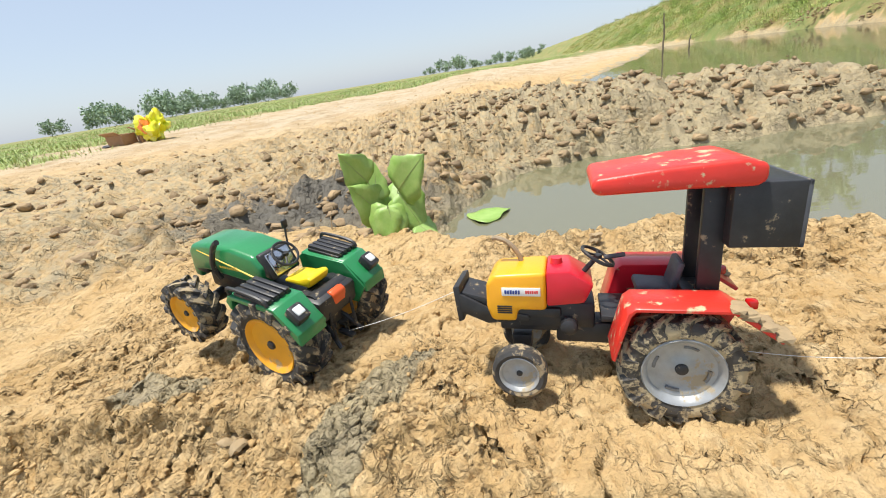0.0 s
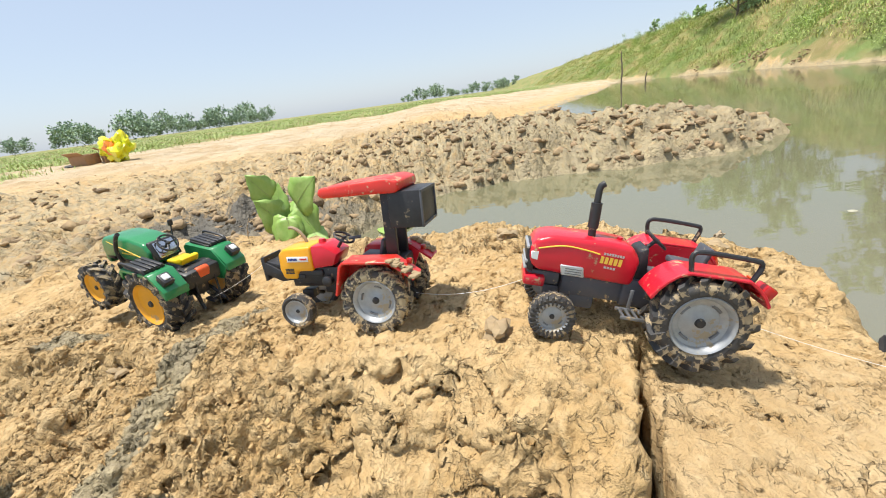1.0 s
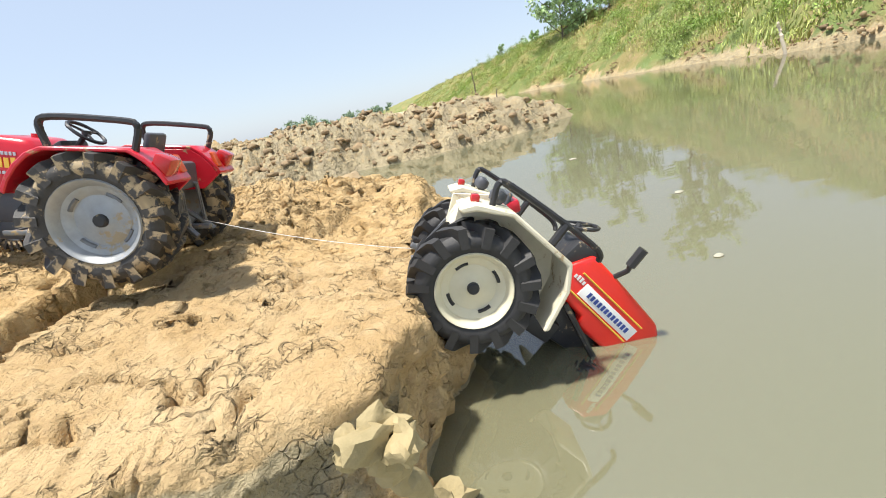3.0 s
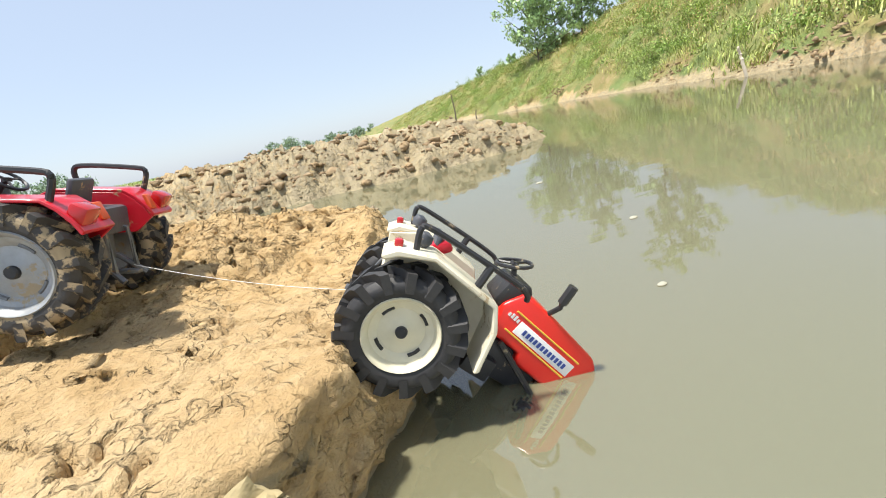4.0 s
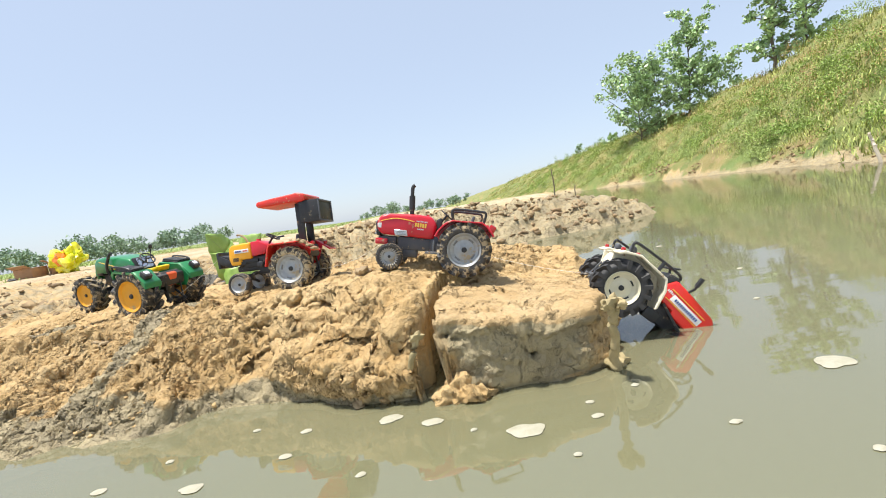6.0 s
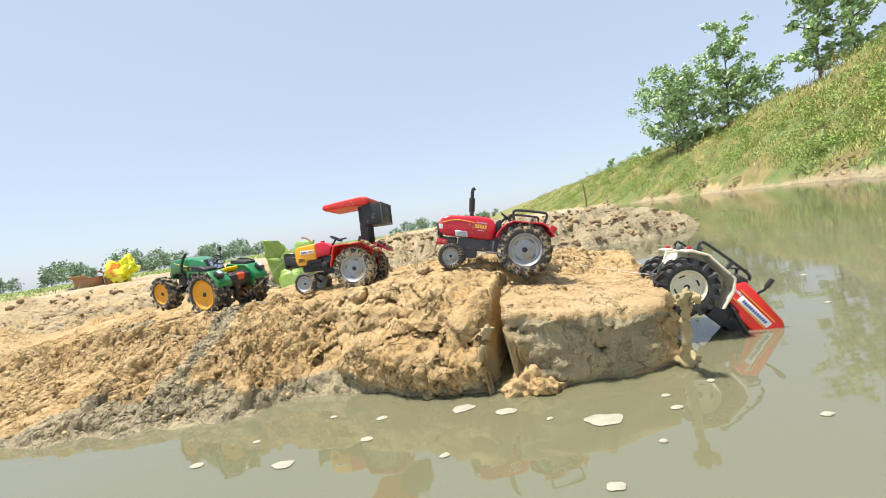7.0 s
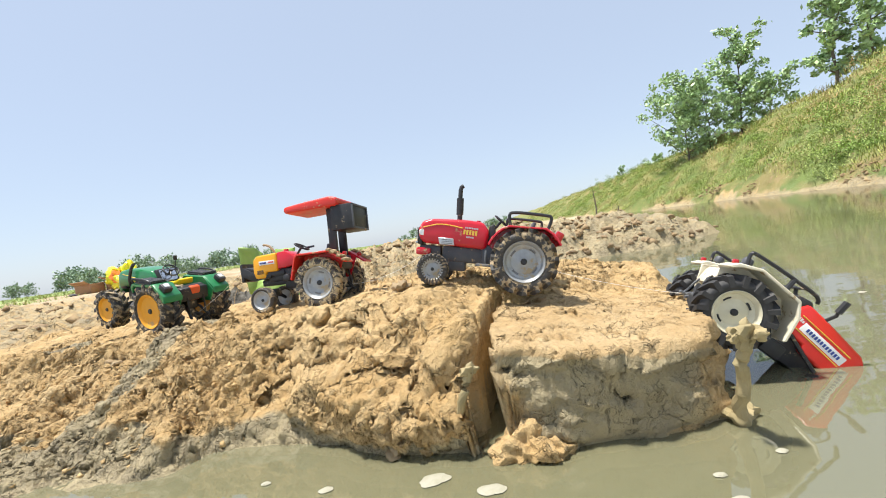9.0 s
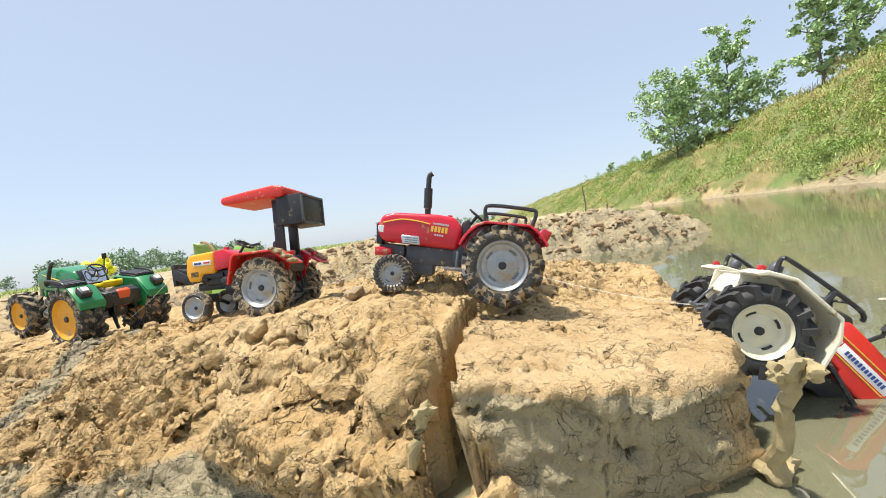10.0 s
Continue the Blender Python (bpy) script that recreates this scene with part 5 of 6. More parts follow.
def scatter(name, label, count, area, size, seed, mat, keep):
    """Very many crumbs strewn over a stretch of ground, in one mesh."""
    rnd = np.random.RandomState(seed)
    x = rnd.uniform(area[0], area[1], count)
    y = rnd.uniform(area[2], area[3], count)
    z, wet_shade, dark, pale, grass, out, face, crumbly, pinch = terrain(x, y)
    ok = keep(x, y, z, out, rnd.rand(count))
    x, y, z = x[ok], y[ok], z[ok]
    n = len(x)
    r = size[0] + (size[1] - size[0]) * rnd.rand(n) ** 2.5
    base = bmesh.new()
    bmesh.ops.create_icosphere(base, subdivisions=1, radius=1.0)
    bv = np.array([v.co for v in base.verts])
    bf = np.array([[v.index for v in f.verts] for f in base.faces])
    base.free()
    m = len(bv)
    jit = 1 + 0.60 * (rnd.rand(n, m, 1) - 0.5) * 2
    sc = np.stack([0.7 + 0.7 * rnd.rand(n), 0.7 + 0.7 * rnd.rand(n), 0.45 + 0.4 * rnd.rand(n)], 1)
    a = rnd.rand(n) * 6.28
    v = bv[None] * jit * sc[:, None, :] * r[:, None, None]
    ca, sa = np.cos(a)[:, None], np.sin(a)[:, None]
    vx, vy = v[:, :, 0] * ca - v[:, :, 1] * sa, v[:, :, 0] * sa + v[:, :, 1] * ca
    co = np.stack([vx + x[:, None], vy + y[:, None], v[:, :, 2] + (z - r * 0.12)[:, None]], 2)
    faces = (bf[None] + (np.arange(n) * m)[:, None, None]).reshape(-1, 3)
    me = bpy.data.meshes.new(name)
    me.vertices.add(n * m)
    me.vertices.foreach_set("co", co.astype(np.float32).ravel())
    me.loops.add(faces.size)
    me.loops.foreach_set("vertex_index", faces.astype(np.int32).ravel())
    me.polygons.add(len(faces))
    me.polygons.foreach_set("loop_start", np.arange(0, faces.size, 3, dtype=np.int32))
    me.update(calc_edges=True)
    me.materials.append(mat)
    return tagged(new(name, me), label, "mud", kind="stuff")


crumb_mat = material("mud_crumbs", (0.54, 0.38, 0.185), 0.9, 0, (0.44, 0.29, 0.125), 30, 0.004, 120, rand=0.15)
damp_mat = material("damp_clods", (0.40, 0.285, 0.15), 0.85, 0, (0.25, 0.175, 0.10), 9, 0.012, 50, rand=0.25)
scatter("mud_crumbs", "small tan mud crumbs strewn over the ledge", 3600, (-0.7, 0.85, 0.05, 0.8), (0.0008, 0.004), 5, crumb_mat,
        lambda x, y, z, out, q: (z > 0.05) & (out < 0.012) & ((x < 0.45) | (y > 0.18)) & (q < 0.3 + 0.7 * (fbm(x, y, 6, 3, 61) > 0.0)))
scatter("mud_crumbs", "small damp crumbs on the sloping mud", 700, (-0.75, 0.1, 0.06, 0.4), (0.0015, 0.006), 6, crumb_mat, lambda x, y, z, out, q: (z > 0.008) & (z < 0.14) & (out < 0.02))
scatter("mud_clods", "dug damp brown clods heaped beside the water", 15000, (-3.2, 2.5, 0.9, 4.6), (0.004, 0.030), 7, damp_mat,
        lambda x, y, z, out, q: (z > 0.02) & (q < smooth(5.0, 2.2, y + 0.35 * np.abs(x - 0.4)) * (0.30 + 0.70 * smooth(-1.6, 0.3, x))))
scatter("dry_clods", "dry pale lumps on the silt flat", 900, (-7, 3, 1.6, 10), (0.004, 0.018), 8, crumb_mat, lambda x, y, z, out, q: (z > 0.05) & (q < 0.8) & (y > 2.4 + 0.5 * x))


scatter("shore_clods", "dried cracked clods along the foot of the bank", 20000, (6.6, 13, 0.5, 19), (0.012, 0.055), 9, damp_mat,
        lambda x, y, z, out, q: (z > 0.015) & (x - bank_edge(y) > -0.25) & (x - bank_edge(y) < 0.75) & (fbm(x, y, 0.9, 3, 231) > -0.12))


def blade_leaf(bm, root, out, up, length, width, cup=0.12, droop=0.3, segs=10):
    """A broad leaf: heart-shaped outline, folded a little along its rib and bent towards the tip."""
    root, out, up = Vector(root), Vector(out).normalized(), Vector(up).normalized()
    sidev = out.cross(up).normalized()
    rows = []
    for k in range(segs + 1):
        t = k / segs
        w = width * 0.56 * math.sin(math.pi * (t * 0.94 + 0.06) ** 0.55) * (1 + 0.08 * math.sin(17 * t + 40 * length)) + 0.001
        mid = root + out * (length * t) - up * (droop * length * t * t)
        rows.append([bm.verts.new(mid + sidev * (w * q) + up * (cup * abs(q) * w + 0.035 * length * math.sin(7 * t + 3 * q + 50 * width) * abs(q))) for q in (-1, -0.5, 0, 0.5, 1)])
    for a, b in zip(rows, rows[1:]):
        for i in range(4):
            bm.faces.new((a[i], a[i + 1], b[i + 1], b[i]))


def uprooted_plant():
    x, y = -0.17, 0.955
    z = ground_height(x, y)
    t = thing("leafy_branch", pose(x, y, z) @ Matrix.Diagonal((0.54, 0.58, 0.70, 1)), "fresh leafy branch with broad green leaves stuck in mud", "branch")
    stems = [((0, 0, 0), (-0.03, 0.0, 0.12), (-0.07, 0.0, 0.24)), ((0, 0, 0), (0.02, 0.01, 0.10), (0.05, 0.0, 0.20)), ((0, 0, 0), (-0.01, -0.02, 0.08), (0.0, -0.04, 0.16)), ((0, 0, 0), (0.05, -0.02, 0.05), (0.11, -0.03, 0.08))]
    for st in stems:
        bm = bmesh.new()
        tube(bm, [Vector(p) for p in st], 0.004, 7, 0.002)
        part("stem", bm, stem_green, t)
    leaves = [((-0.07, 0, 0.24), (-0.6, -0.3, 0.75), (0.2, -0.95, 0.1), 0.12, 0.10), ((-0.03, 0, 0.12), (-0.5, -0.3, 0.6), (0.3, -0.9, 0.3), 0.15, 0.11),
              ((0.05, 0, 0.20), (0.3, -0.1, 0.25), (-0.1, -0.95, 0.3), 0.15, 0.12), ((0.05, 0, 0.19), (0.55, -0.3, -0.75), (0.3, -0.9, 0.35), 0.15, 0.12),
              ((0.0, -0.04, 0.16), (-0.35, -0.35, -0.75), (-0.1, -0.95, 0.3), 0.13, 0.10), ((0.0, -0.04, 0.16), (0.15, -0.4, -0.8), (0.2, -0.95, 0.3), 0.14, 0.10),
              ((0.11, -0.03, 0.08), (0.7, -0.4, -0.35), (0.1, -0.5, 0.85), 0.10, 0.08), ((-0.02, 0.01, 0.08), (-0.8, 0.0, -0.2), (0.0, -0.8, 0.6), 0.12, 0.09),
              ((0.03, 0.02, 0.14), (0.2, 0.5, 0.5), (-0.2, -0.8, 0.4), 0.12, 0.10), ((-0.05, 0, 0.18), (0.1, 0.3, 0.8), (0.1, -0.95, 0.1), 0.10, 0.08)]
    for r, o, u, ln, w in leaves:
        bm = bmesh.new()
        blade_leaf(bm, r, o, u, ln * 1.25, w * 1.3, 0.03, 0.12)
        ob = part("leaf", bm, leaf_big, t)
        root, way, top = Vector(r), Vector(o).normalized(), Vector(u).normalized()
        bm = bmesh.new()
        tube(bm, [root + way * (ln * 1.2 * k / 6) - top * (0.12 * 1.15 * ln * (k / 6) ** 2 - 0.0012) for k in range(7)], 0.0014, 5, 0.0006)
        part("rib", bm, stem_green, ob, "pale green leaf rib")
        ob.modifiers.new("thickness", "SOLIDIFY").thickness = 0.0008
    return t


uprooted_plant()
bm = bmesh.new()
blade_leaf(bm, (0.03, 1.33, 0.004), (0.9, 0.4, 0.0), (0, 0, 1), 0.15, 0.12, 0.05, 0.0)
ob = tagged(new("floating_leaf", finish(bm, "floating_leaf", leaf_big)), "broad green leaf floating flat on the water", "leaf")
ob.modifiers.new("thickness", "SOLIDIFY").thickness = 0.0008


def branch(name, pts, r, r_end, mat, label, category="stick", knob=None, group=""):
    bm = bmesh.new()
    fine = []
    rnd = random.Random(len(pts) * 7 + int(abs(pts[0][0]) * 100))
    for a, b in zip(pts, pts[1:]):
        for k in range(6):
            p = Vector(a).lerp(Vector(b), k / 6)
            fine.append(p + Vector([(rnd.random() - 0.5) * r * 0.7 for i in range(3)]))
    fine.append(Vector(pts[-1]))
    tube(bm, fine, r, 9, r_end)
    if knob:
        for kk, (c, kr) in enumerate(knob):
            lump(bm, c, kr, random.Random(9 + kk), 3, 0.9, 0.55)
    ob = new(name, finish(bm, name, mat))
    return tagged(ob, label, category, group)


pale_wood = material("pale_dead_wood", (0.62, 0.54, 0.42), 0.85, 0, (0.5, 0.42, 0.32), 20, 0.002, 60)
branch("muddy_root", [(0.712, -0.070, -0.03), (0.706, -0.082, 0.02), (0.696, -0.104, 0.075), (0.688, -0.122, 0.118)], 0.0085, 0.006, muddy_root, "mud-coated root standing at the corner of the block", "root",
       [((0.687, -0.125, 0.126), 0.0105), ((0.699, -0.130, 0.122), 0.008), ((0.679, -0.122, 0.121), 0.008), ((0.694, -0.120, 0.112), 0.0075), ((0.714, -0.068, 0.006), 0.015)])
branch("muddy_root", [(0.366, -0.014, -0.01), (0.374, -0.032, 0.035), (0.386, -0.042, 0.07), (0.400, -0.040, 0.104)], 0.0035, 0.006, muddy_root, "mud-coated root bridging the foot of the crack", "root",
       [((0.399, -0.040, 0.105), 0.008)])
branch("mud_twig", [(0.868, 0.60, -0.02), (0.876, 0.612, 0.05), (0.884, 0.62, 0.085), (0.895, 0.62, 0.10)], 0.010, 0.007, dry_twig, "short broken twig stuck in the mud rim", "twig", [((0.893, 0.62, 0.10), 0.009)])
branch("dry_stalk", [(-0.36, 1.05, 0.08), (-0.35, 1.06, 0.16), (-0.34, 1.07, 0.19), (-0.335, 1.075, 0.17)], 0.002, 0.001, dry_twig, "thin dry stalk bent over in the mud", "stalk")
branch("dead_pole", [(6.95, 3.85, -0.4), (6.88, 3.95, 0.2), (6.92, 4.02, 0.34), (6.86, 4.0, 0.40)], 0.024, 0.015, pale_wood, "pale dead pole standing in the shallows", "pole", None, "dead sticks in the pond")
branch("dead_pole", [(8.2, 17.2, -0.4), (8.25, 17.2, 0.6), (8.2, 17.2, 1.25)], 0.035, 0.02, bark, "thin dark stake standing in the water", "pole", None, "dead sticks in the pond")
branch("dead_pole", [(9.4, 17.6, -0.4), (9.4, 17.6, 0.2), (9.45, 17.6, 0.4)], 0.03, 0.02, bark, "short dark stake standing in the water", "pole", None, "dead sticks in the pond")
branch("dead_branch", [(7.7, 2.95, -0.05), (7.9, 3.2, 0.25), (8.3, 3.1, 0.5), (8.9, 2.9, 0.62)], 0.03, 0.02, pale_wood, "fallen dead branch on the shore", "branch", None, "dead sticks in the pond")
branch("dead_branch", [(7.75, 3.35, 0.0), (8.1, 3.1, 0.28), (8.4, 2.7, 0.4)], 0.022, 0.014, pale_wood, "fallen dead branch on the shore", "branch", None, "dead sticks in the pond")


def foam(x, y, r, seed):
    rnd = random.Random(seed)
    bm = bmesh.new()
    n = 30
    top = bm.verts.new((0, 0, 0.0018))
    inner, outer = [], []
    for k in range(n):
        a = 2 * math.pi * k / n
        q = r * (0.85 + 0.22 * noise.noise(Vector((math.cos(a) * 1.5 + seed, math.sin(a) * 1.5, seed * 0.7))))
        inner.append(bm.verts.new((q * 0.7 * math.cos(a) * 1.25, q * 0.7 * math.sin(a) * 0.8, 0.0015)))
        outer.append(bm.verts.new((q * math.cos(a) * 1.25, q * math.sin(a) * 0.8, 0.0002)))
    for k in range(n):
        j = (k + 1) % n
        bm.faces.new((top, inner[k], inner[j])), bm.faces.new((inner[k], outer[k], outer[j], inner[j]))
    ob = new("foam_patch", finish(bm, "foam_patch", foam_white))
    ob.location = (x, y, 0.0008)
    ob.rotation_euler = (0, 0, rnd.random() * 0.5 - 0.25)
    return tagged(ob, "pale foam patch floating on the silty water", "foam", "foam patches")


for k, (x, y, r) in enumerate([(0.514, -0.189, 0.023), (0.399, -0.114, 0.014), (0.339, -0.078, 0.017), (0.213, -0.058, 0.008), (0.194, -0.118, 0.009), (0.085, -0.145, 0.014), (0.61, -0.194, 0.008), (0.463, -0.317, 0.010),
                               (0.743, -0.271, 0.007), (0.97, -0.199, 0.026), (0.619, -0.158, 0.006), (-0.05, -0.10, 0.010), (0.30, -0.20, 0.007), (0.02, -0.06, 0.006), (0.70, -0.14, 0.006), (0.13, -0.02, 0.006), (0.82, -0.36, 0.007),
                               (0.45, -0.16, 0.005), (0.55, -0.26, 0.005), (1.35, 0.35, 0.010), (1.5, 0.9, 0.014), (1.15, 0.1, 0.007)]):
    foam(x, y, r, 3 + k)


# ---- litter on the silt flat ----
def litter():
    x, y = -4.15, 5.8
    z = ground_height(x, y)
    bm = bmesh.new()
    for v0 in (0,):
        g = bmesh.ops.create_icosphere(bm, subdivisions=4, radius=1.0)
        for v in g["verts"]:
            c = v.co
            k = 1 + 0.6 * noise.noise(c * 1.9 + Vector((4, 1, 2))) + 0.3 * noise.noise(c * 4.5 + Vector((1, 7, 2)))
            v.co = Vector((c.x * 0.25 * k + 0.10 * c.z, c.y * 0.16 * k, max(c.z, -0.75) * 0.22 * k + 0.17))
    bag = new("plastic_sack", finish(bm, "plastic_sack", bag_yellow))
    bag.location = (x + 0.16, y, z)
    bag.rotation_euler = (0, 0.25, -0.6)
    tagged(bag, "crumpled bright yellow-green plastic sack with orange print", "sack")
    bm = bmesh.new()
    g = bmesh.ops.create_icosphere(bm, subdivisions=3, radius=1.0)
    for v in g["verts"]:
        c = v.co
        k = 1 + 0.4 * noise.noise(c * 2.3 + Vector((2, 2, 9)))
        v.co = Vector((c.x * 0.09 * k + 0.05, c.y * 0.09 * k - 0.085, c.z * 0.10 * k + 0.22))
    part("printed_patch", bm, bag_orange, bag, "orange-red printed patch")
    for dx, dy, w, h, a in ((-0.30, 0.0, 0.30, 0.14, 0.2), (-0.02, 0.12, 0.22, 0.19, -0.3)):
        bm = bmesh.new()
        t = 0.006
        for c, s in (((0, 0, t), (w, 0.2, t)), ((-w / 2, 0, h / 2), (t, 0.2, h)), ((w / 2, 0, h / 2), (t, 0.2, h)), ((0, -0.1, h / 2), (w, t, h)), ((0, 0.1, h / 2), (w, t, h))):
            box(bm, c, s, 0.001)
        flap = [(-w / 2, -0.1, h), (w / 2, -0.1, h), (w / 2, -0.17, h + 0.05), (-w / 2, -0.17, h + 0.05)]
        ob = new("cardboard_box", finish(bm, "cardboard_box", cardboard))
        ob.location = (x + dx, y + dy, ground_height(x + dx, y + dy) - 0.005)
        ob.rotation_euler = (0.04, 0, a - 0.5)
        tagged(ob, "open brown cardboard box lying on the silt", "box", "cardboard boxes")
        bm = bmesh.new()
        vs = [bm.verts.new(p) for p in flap]
        f = bm.faces.new(vs)
        e = bmesh.ops.extrude_face_region(bm, geom=[f])
        bmesh.ops.translate(bm, vec=(0, 0.003, 0.004), verts=[v for v in e["geom"] if isinstance(v, bmesh.types.BMVert)])
        part("flap", bm, cardboard, ob)
    bm = bmesh.new()
    lump(bm, (0, 0, 0), 0.05, random.Random(5), 2, 0.6, 0.4)
    ob = new("dark_rag", finish(bm, "dark_rag", black_plastic))
    ob.location = (x - 0.5, y - 0.02, ground_height(x - 0.5, y) + 0.015)
    ob.scale = (1.4, 1, 0.8)
    tagged(ob, "small dark rag lying beside the boxes", "rag")


litter()


# ---- trees, grass and shrubs ----
def leaf_cloud(centres, per, spread, size, seed):
    """Many small leaves, each a bent pair of triangles, round the ends of the twigs."""
    rnd = np.random.RandomState(seed)
    c = np.repeat(np.array(centres), per, 0)
    n = len(c)
    p = c + rnd.normal(0, spread, (n, 3)) * np.array([1, 1, 0.8])
    d = rnd.normal(0, 1, (n, 3))
    d /= np.linalg.norm(d, axis=1)[:, None]
    e = np.cross(d, rnd.normal(0, 1, (n, 3)))
    e /= np.linalg.norm(e, axis=1)[:, None] + 1e-9
    s = (size * (0.6 + 0.8 * rnd.rand(n)))[:, None]
    verts = np.stack([p - d * s, p + e * s * 0.62, p + d * s, p - e * s * 0.62], 1).reshape(-1, 3)
    i = np.arange(n) * 4
    return verts, np.stack([i, i + 1, i + 2, i + 3], 1)


def quads_mesh(name, verts, faces, mat):
    me = bpy.data.meshes.new(name)
    me.vertices.add(len(verts))
    me.vertices.foreach_set("co", np.asarray(verts, np.float32).ravel())
    me.loops.add(faces.size)
    me.loops.foreach_set("vertex_index", faces.astype(np.int32).ravel())
    me.polygons.add(len(faces))
    k = faces.shape[1]
    me.polygons.foreach_set("loop_start", np.arange(0, faces.size, k, dtype=np.int32))
    me.update(calc_edges=True)
    me.materials.append(mat)
    return me


def tree(x, y, height, width, seed, mat, label, leaves=26, leaf=0.09, lean=0.0, limbs=9, spread=0.34, low=0.25, group="trees on the bank"):
    rnd = random.Random(seed)
    z = ground_height(x, y) - 0.1
    t = thing("tree", pose(x, y, z), label, "tree", group)
    bm = bmesh.new()
    top = Vector((lean * height, 0, height * 0.97))
    trunk = [Vector((0, 0, 0)).lerp(top, k / 8) + Vector(((rnd.random() - 0.5), (rnd.random() - 0.5), 0)) * 0.035 * height * (k > 0) for k in range(9)]
    tube(bm, trunk, height * 0.011, 8, height * 0.002)
    part("trunk", bm, bark, t)
    ends = []
    for k in range(limbs):
        f = low + (0.97 - low) * (k + 0.5 * rnd.random()) / limbs
        a = k * 2.4 + rnd.random()
        i = min(7, int(f * 8))
        start = trunk[i].lerp(trunk[i + 1], f * 8 - i)
        ln = width * 0.5 * (0.55 + 0.55 * rnd.random()) * (1.15 - 0.75 * abs(f - 0.45))
        end = start + Vector((math.cos(a) * ln, math.sin(a) * ln, ln * (0.35 + 0.6 * rnd.random())))
        mid = start.lerp(end, 0.5) + Vector((0, 0, -0.06 * ln))
        bm = bmesh.new()
        tube(bm, [start, mid, end], height * 0.006, 6, height * 0.002)
        part("limb", bm, bark, t)
        for q in (0.3, 0.45, 0.6, 0.75, 0.88, 1.0, 1.1):
            ends.append(tuple(start.lerp(end, q) + Vector([(rnd.random() - 0.5) * 0.55 * ln for j in range(3)])))
    ends += [tuple(trunk[8]), tuple(trunk[7])]
    v, f = leaf_cloud(ends, int(leaves * 0.8) + 1, spread * width * 0.17, leaf, seed)
    ob = new("crown", quads_mesh("crown", v, f, mat))
    ob.parent = t
    return t


BANK_TREE = "slender young tree with loose green crown on the bank"
tree(15.6, 21.4, 4.3, 3.4, 1, tree_leaf, BANK_TREE, 34, 0.095, 0.02, 18, 0.27, 0.04)
tree(16.6, 20.9, 3.9, 2.6, 8, tree_leaf, BANK_TREE, 30, 0.095, -0.03, 15, 0.27, 0.04)
tree(17.9, 20.3, 5.2, 2.4, 2, tree_leaf, BANK_TREE, 34, 0.09, 0.05, 18, 0.3, 0.05)
tree(18.8, 19.4, 2.4, 2.6, 3, tree_leaf, "low bushy green tree on top of the bank", 34, 0.09, 0.0, 10, 0.3, 0.1)
tree(18.0, 15.4, 6.0, 2.3, 4, tree_leaf, BANK_TREE, 28, 0.095, 0.03, 17, 0.26, 0.05)
tree(18.8, 14.6, 4.6, 2.4, 5, tree_leaf, BANK_TREE, 34, 0.085, -0.02, 16, 0.3, 0.05)
tree(17.4, 32.5, 1.7, 0.7, 6, tree_leaf, "small thin sapling on the skyline of the bank", 8, 0.07, 0.1, 6, 0.4, 0.5)
tree(16.6, 26.0, 1.0, 0.9, 7, tree_leaf, "small leafy bush on the slope of the bank", 16, 0.07, 0.0, 6, 0.4, 0.1)


def far_trees():
    """Trees along the edge of the meadow, with haze mixed into their leaf colour."""
    rnd = random.Random(12)
    made = []
    for k in range(6):
        h = 4.0 + 1.2 * rnd.random()
        made.append((tree(-40 - 8 * k, 90, h, h * (0.75 + 0.3 * rnd.random()), 20 + k, far_haze_leaf, "distant haze-tinted green tree at the meadow's edge", 9, 0.30, 0, 9, 0.62, 0.2, "distant trees"), h))
    spots = []
    for az0, az1, n in ((-43, -41, 2), (-39.5, -35.5, 6), (-34.5, -18.5, 26), (-2.5, 13, 24)):
        for i in range(n):
            spots.append((az0 + (az1 - az0) * (i + 0.7 * rnd.random()) / n, 78 + 24 * rnd.random() if az0 < -10 else 125 + 50 * rnd.random()))
    for i, (az, d) in enumerate(spots):
        src, h = made[i % 6]
        x, y = d * math.sin(radians(az)), d * math.cos(radians(az))
        s = (0.34 + 0.5 * rnd.random() ** 1.4) * (1.0 if az < -10 else 0.95)
        if i < 6:
            ob = src
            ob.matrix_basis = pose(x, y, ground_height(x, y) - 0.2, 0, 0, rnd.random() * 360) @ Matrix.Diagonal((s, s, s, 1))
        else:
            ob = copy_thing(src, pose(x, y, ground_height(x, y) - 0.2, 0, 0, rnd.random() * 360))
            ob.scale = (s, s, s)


far_trees()


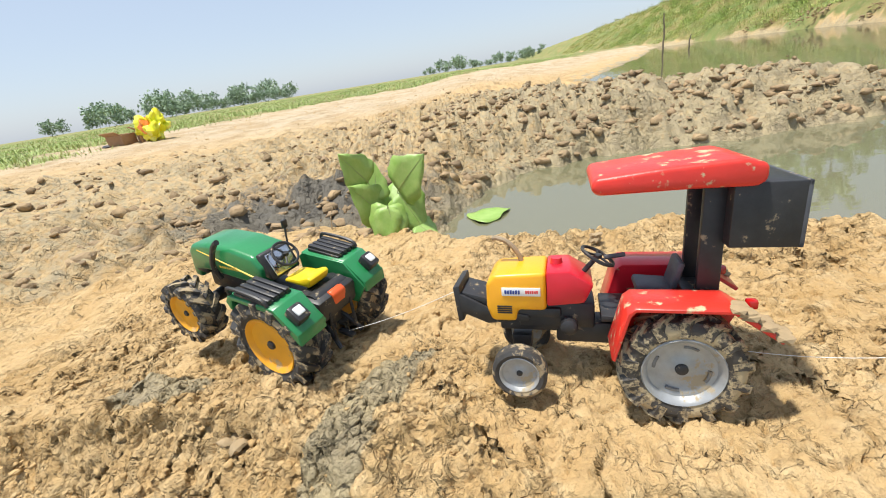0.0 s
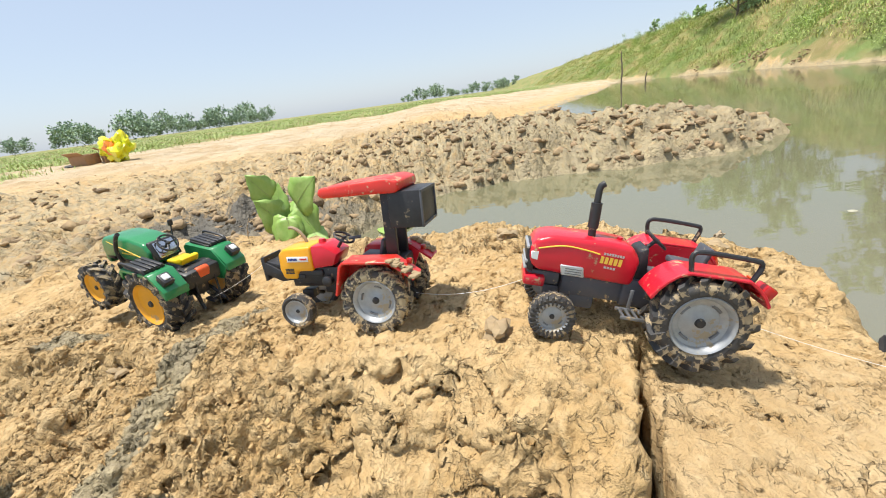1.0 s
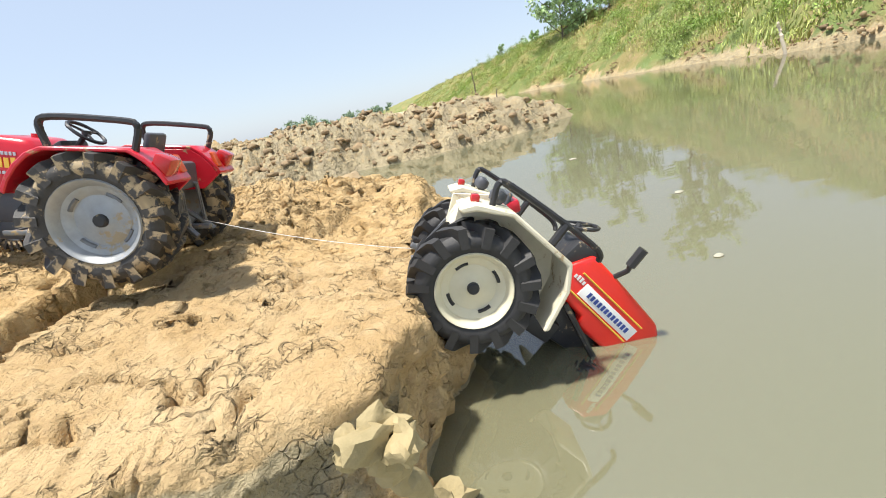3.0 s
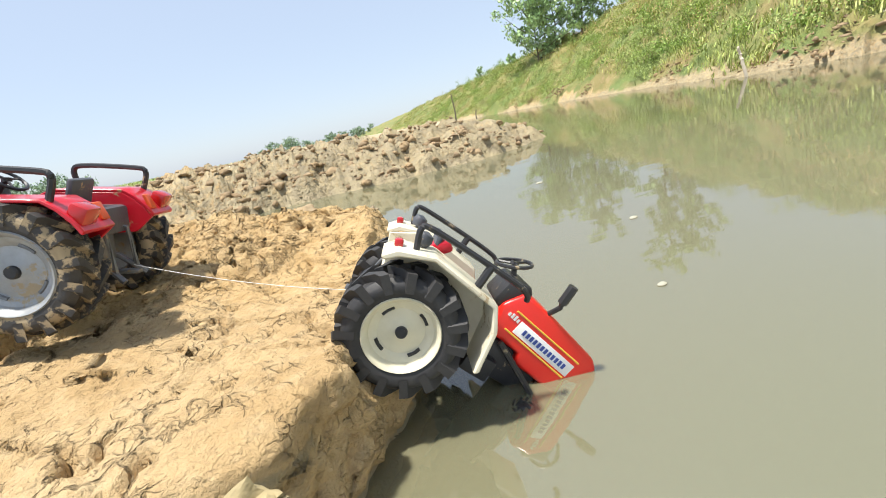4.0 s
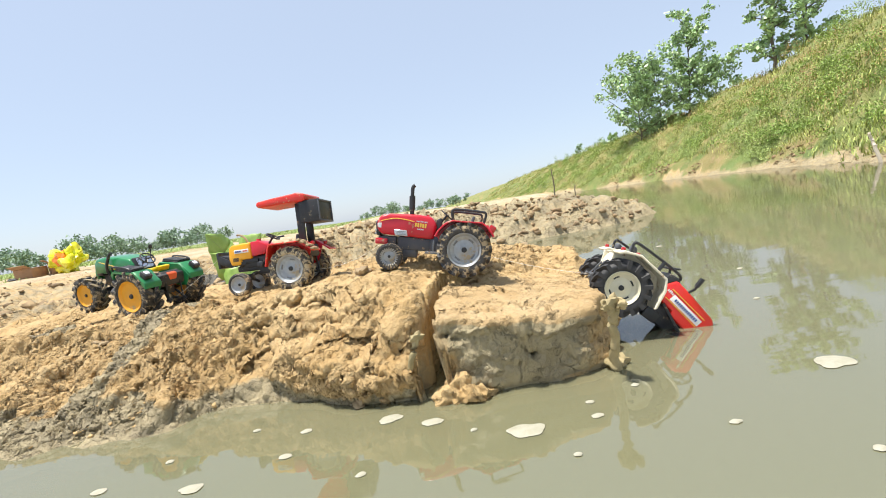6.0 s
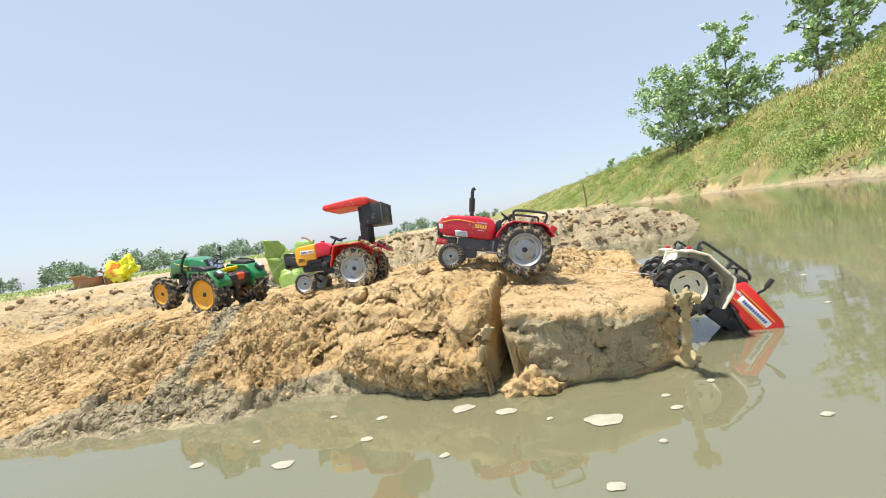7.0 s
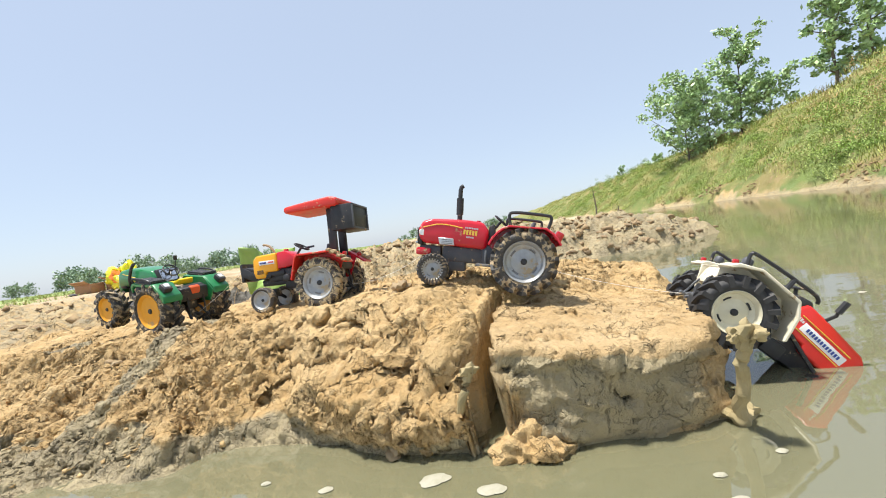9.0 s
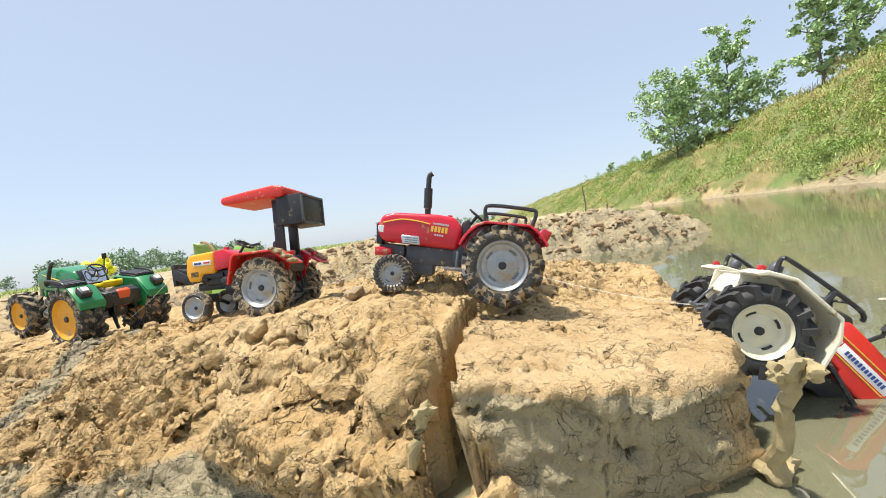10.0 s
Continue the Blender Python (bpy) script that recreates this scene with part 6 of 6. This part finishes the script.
def blades(name, label, x, y, height, width, per, mat, seed, lean=0.5, spread=0.1):
    """Tufts of narrow blades on the ground at the given places, in one mesh."""
    rnd = np.random.RandomState(seed)
    z = terrain(x, y)[0]
    n = len(x) * per
    bx = np.repeat(x, per) + rnd.normal(0, spread, n)
    by = np.repeat(y, per) + rnd.normal(0, spread, n)
    bz = np.repeat(z, per) - 0.03
    h = np.repeat(height, per) * (0.5 + 0.7 * rnd.rand(n))
    a = rnd.rand(n) * 6.283
    ln = h * lean * rnd.rand(n)
    w = width * (0.6 + 0.8 * rnd.rand(n))
    px, py = -np.sin(a) * w, np.cos(a) * w
    tx, ty = np.cos(a) * ln, np.sin(a) * ln
    v = np.stack([np.stack([bx - px, by - py, bz], 1), np.stack([bx + px, by + py, bz], 1),
                  np.stack([bx + px * 0.8 + tx * 0.35, by + py * 0.8 + ty * 0.35, bz + h * 0.6], 1), np.stack([bx - px * 0.8 + tx * 0.35, by - py * 0.8 + ty * 0.35, bz + h * 0.6], 1),
                  np.stack([bx + tx, by + ty, bz + h * (1 - 0.25 * lean * rnd.rand(n))], 1)], 1).reshape(-1, 3)
    i = np.arange(n) * 5
    f = np.stack([np.stack([i, i + 1, i + 2], 1), np.stack([i, i + 2, i + 3], 1), np.stack([i + 3, i + 2, i + 4], 1)], 1).reshape(-1, 3)
    return tagged(new(name, quads_mesh(name, v, f, mat)), label, "grass", kind="stuff")


def bank_spots(n, seed, lo, hi, y0=-2, y1=75):
    """Places on the slope of the bank, more of them close by."""
    rnd = np.random.RandomState(seed)
    y = y0 + (y1 - y0) * rnd.rand(n) ** 1.7
    d = lo + (hi - lo) * rnd.rand(n)
    return bank_edge(y) + d + 0.2, y


def patchy(x, y, scale, seed, lo):
    keep = fbm(x, y, scale, 3, seed) > lo
    return x[keep], y[keep]


x, y = bank_spots(26000, 1, 0.35, 8.0)
x, y = patchy(x, y, 0.35, 201, -0.40)
blades("bank_grass", "thick green grass on the slope of the bank", x, y, 0.09 + 0.11 * np.random.RandomState(2).rand(len(x)), 0.009, 7, grass_green, 3, 1.2, 0.15)
x, y = bank_spots(9000, 4, 1.6, 8.0)
x, y = patchy(x, y, 0.45, 211, 0.08)
blades("dry_grass", "dry straw-coloured grass among the green", x, y, 0.12 + 0.12 * np.random.RandomState(5).rand(len(x)), 0.008, 6, straw, 6, 1.3, 0.15)
x, y = bank_spots(450, 7, 4.5, 8.5)
blades("tall_grass", "tall grass stalks along the top of the bank", x, y, 0.35 + 0.3 * np.random.RandomState(8).rand(len(x)), 0.010, 5, grass_green, 9, 0.8, 0.15)


def shrubs():
    rnd = np.random.RandomState(14)
    for name, label, n, lo, hi, big, leaf, per, seed, mat in (
            ("bank_weeds", "dense leafy green weeds mounded over the bank", 520, 0.7, 6.5, 0.26, 0.023, 85, 15, shrub_leaf),
            ("bank_herbs", "low bright green herbs at the foot of the bank", 420, 0.35, 2.4, 0.16, 0.020, 48, 25, grass_far),
            ("bank_brush", "dry brown brush among the weeds", 170, 1.5, 7.0, 0.24, 0.020, 50, 35, straw)):
        x, y = bank_spots(n, seed, lo, hi, 0, 42)
        x, y = patchy(x, y, 0.4, 221 + seed, -0.10)
        z = terrain(x, y)[0]
        size = big * (0.5 + 0.9 * rnd.rand(len(x)))
        c = np.stack([x, y, z + 0.45 * size], 1)
        sub = np.repeat(c, 5, 0) + rnd.normal(0, 1, (len(c) * 5, 3)) * np.repeat(size, 5)[:, None] * np.array([1, 1, 0.45])
        v, f = leaf_cloud(sub, per, 0.11, leaf, seed + 1)
        tagged(new(name, quads_mesh(name, v, f, mat)), label, "weeds", kind="stuff")


shrubs()
rnd = np.random.RandomState(31)
az = np.radians(rnd.uniform(-70, 16, 14000))
dist = 6.2 + 38 * rnd.rand(14000) ** 1.8
x, y = dist * np.sin(az), dist * np.cos(az)
ok = (terrain(x, y)[4] > 0.35) & (x < bank_edge(y) - 0.5)
x, y = x[ok], y[ok]
blades("meadow_grass", "low green grass along the far edge of the silt", x, y, 0.05 + 0.06 * rnd.rand(len(x)), 0.007, 9, grass_far, 32, 1.1, 0.25)
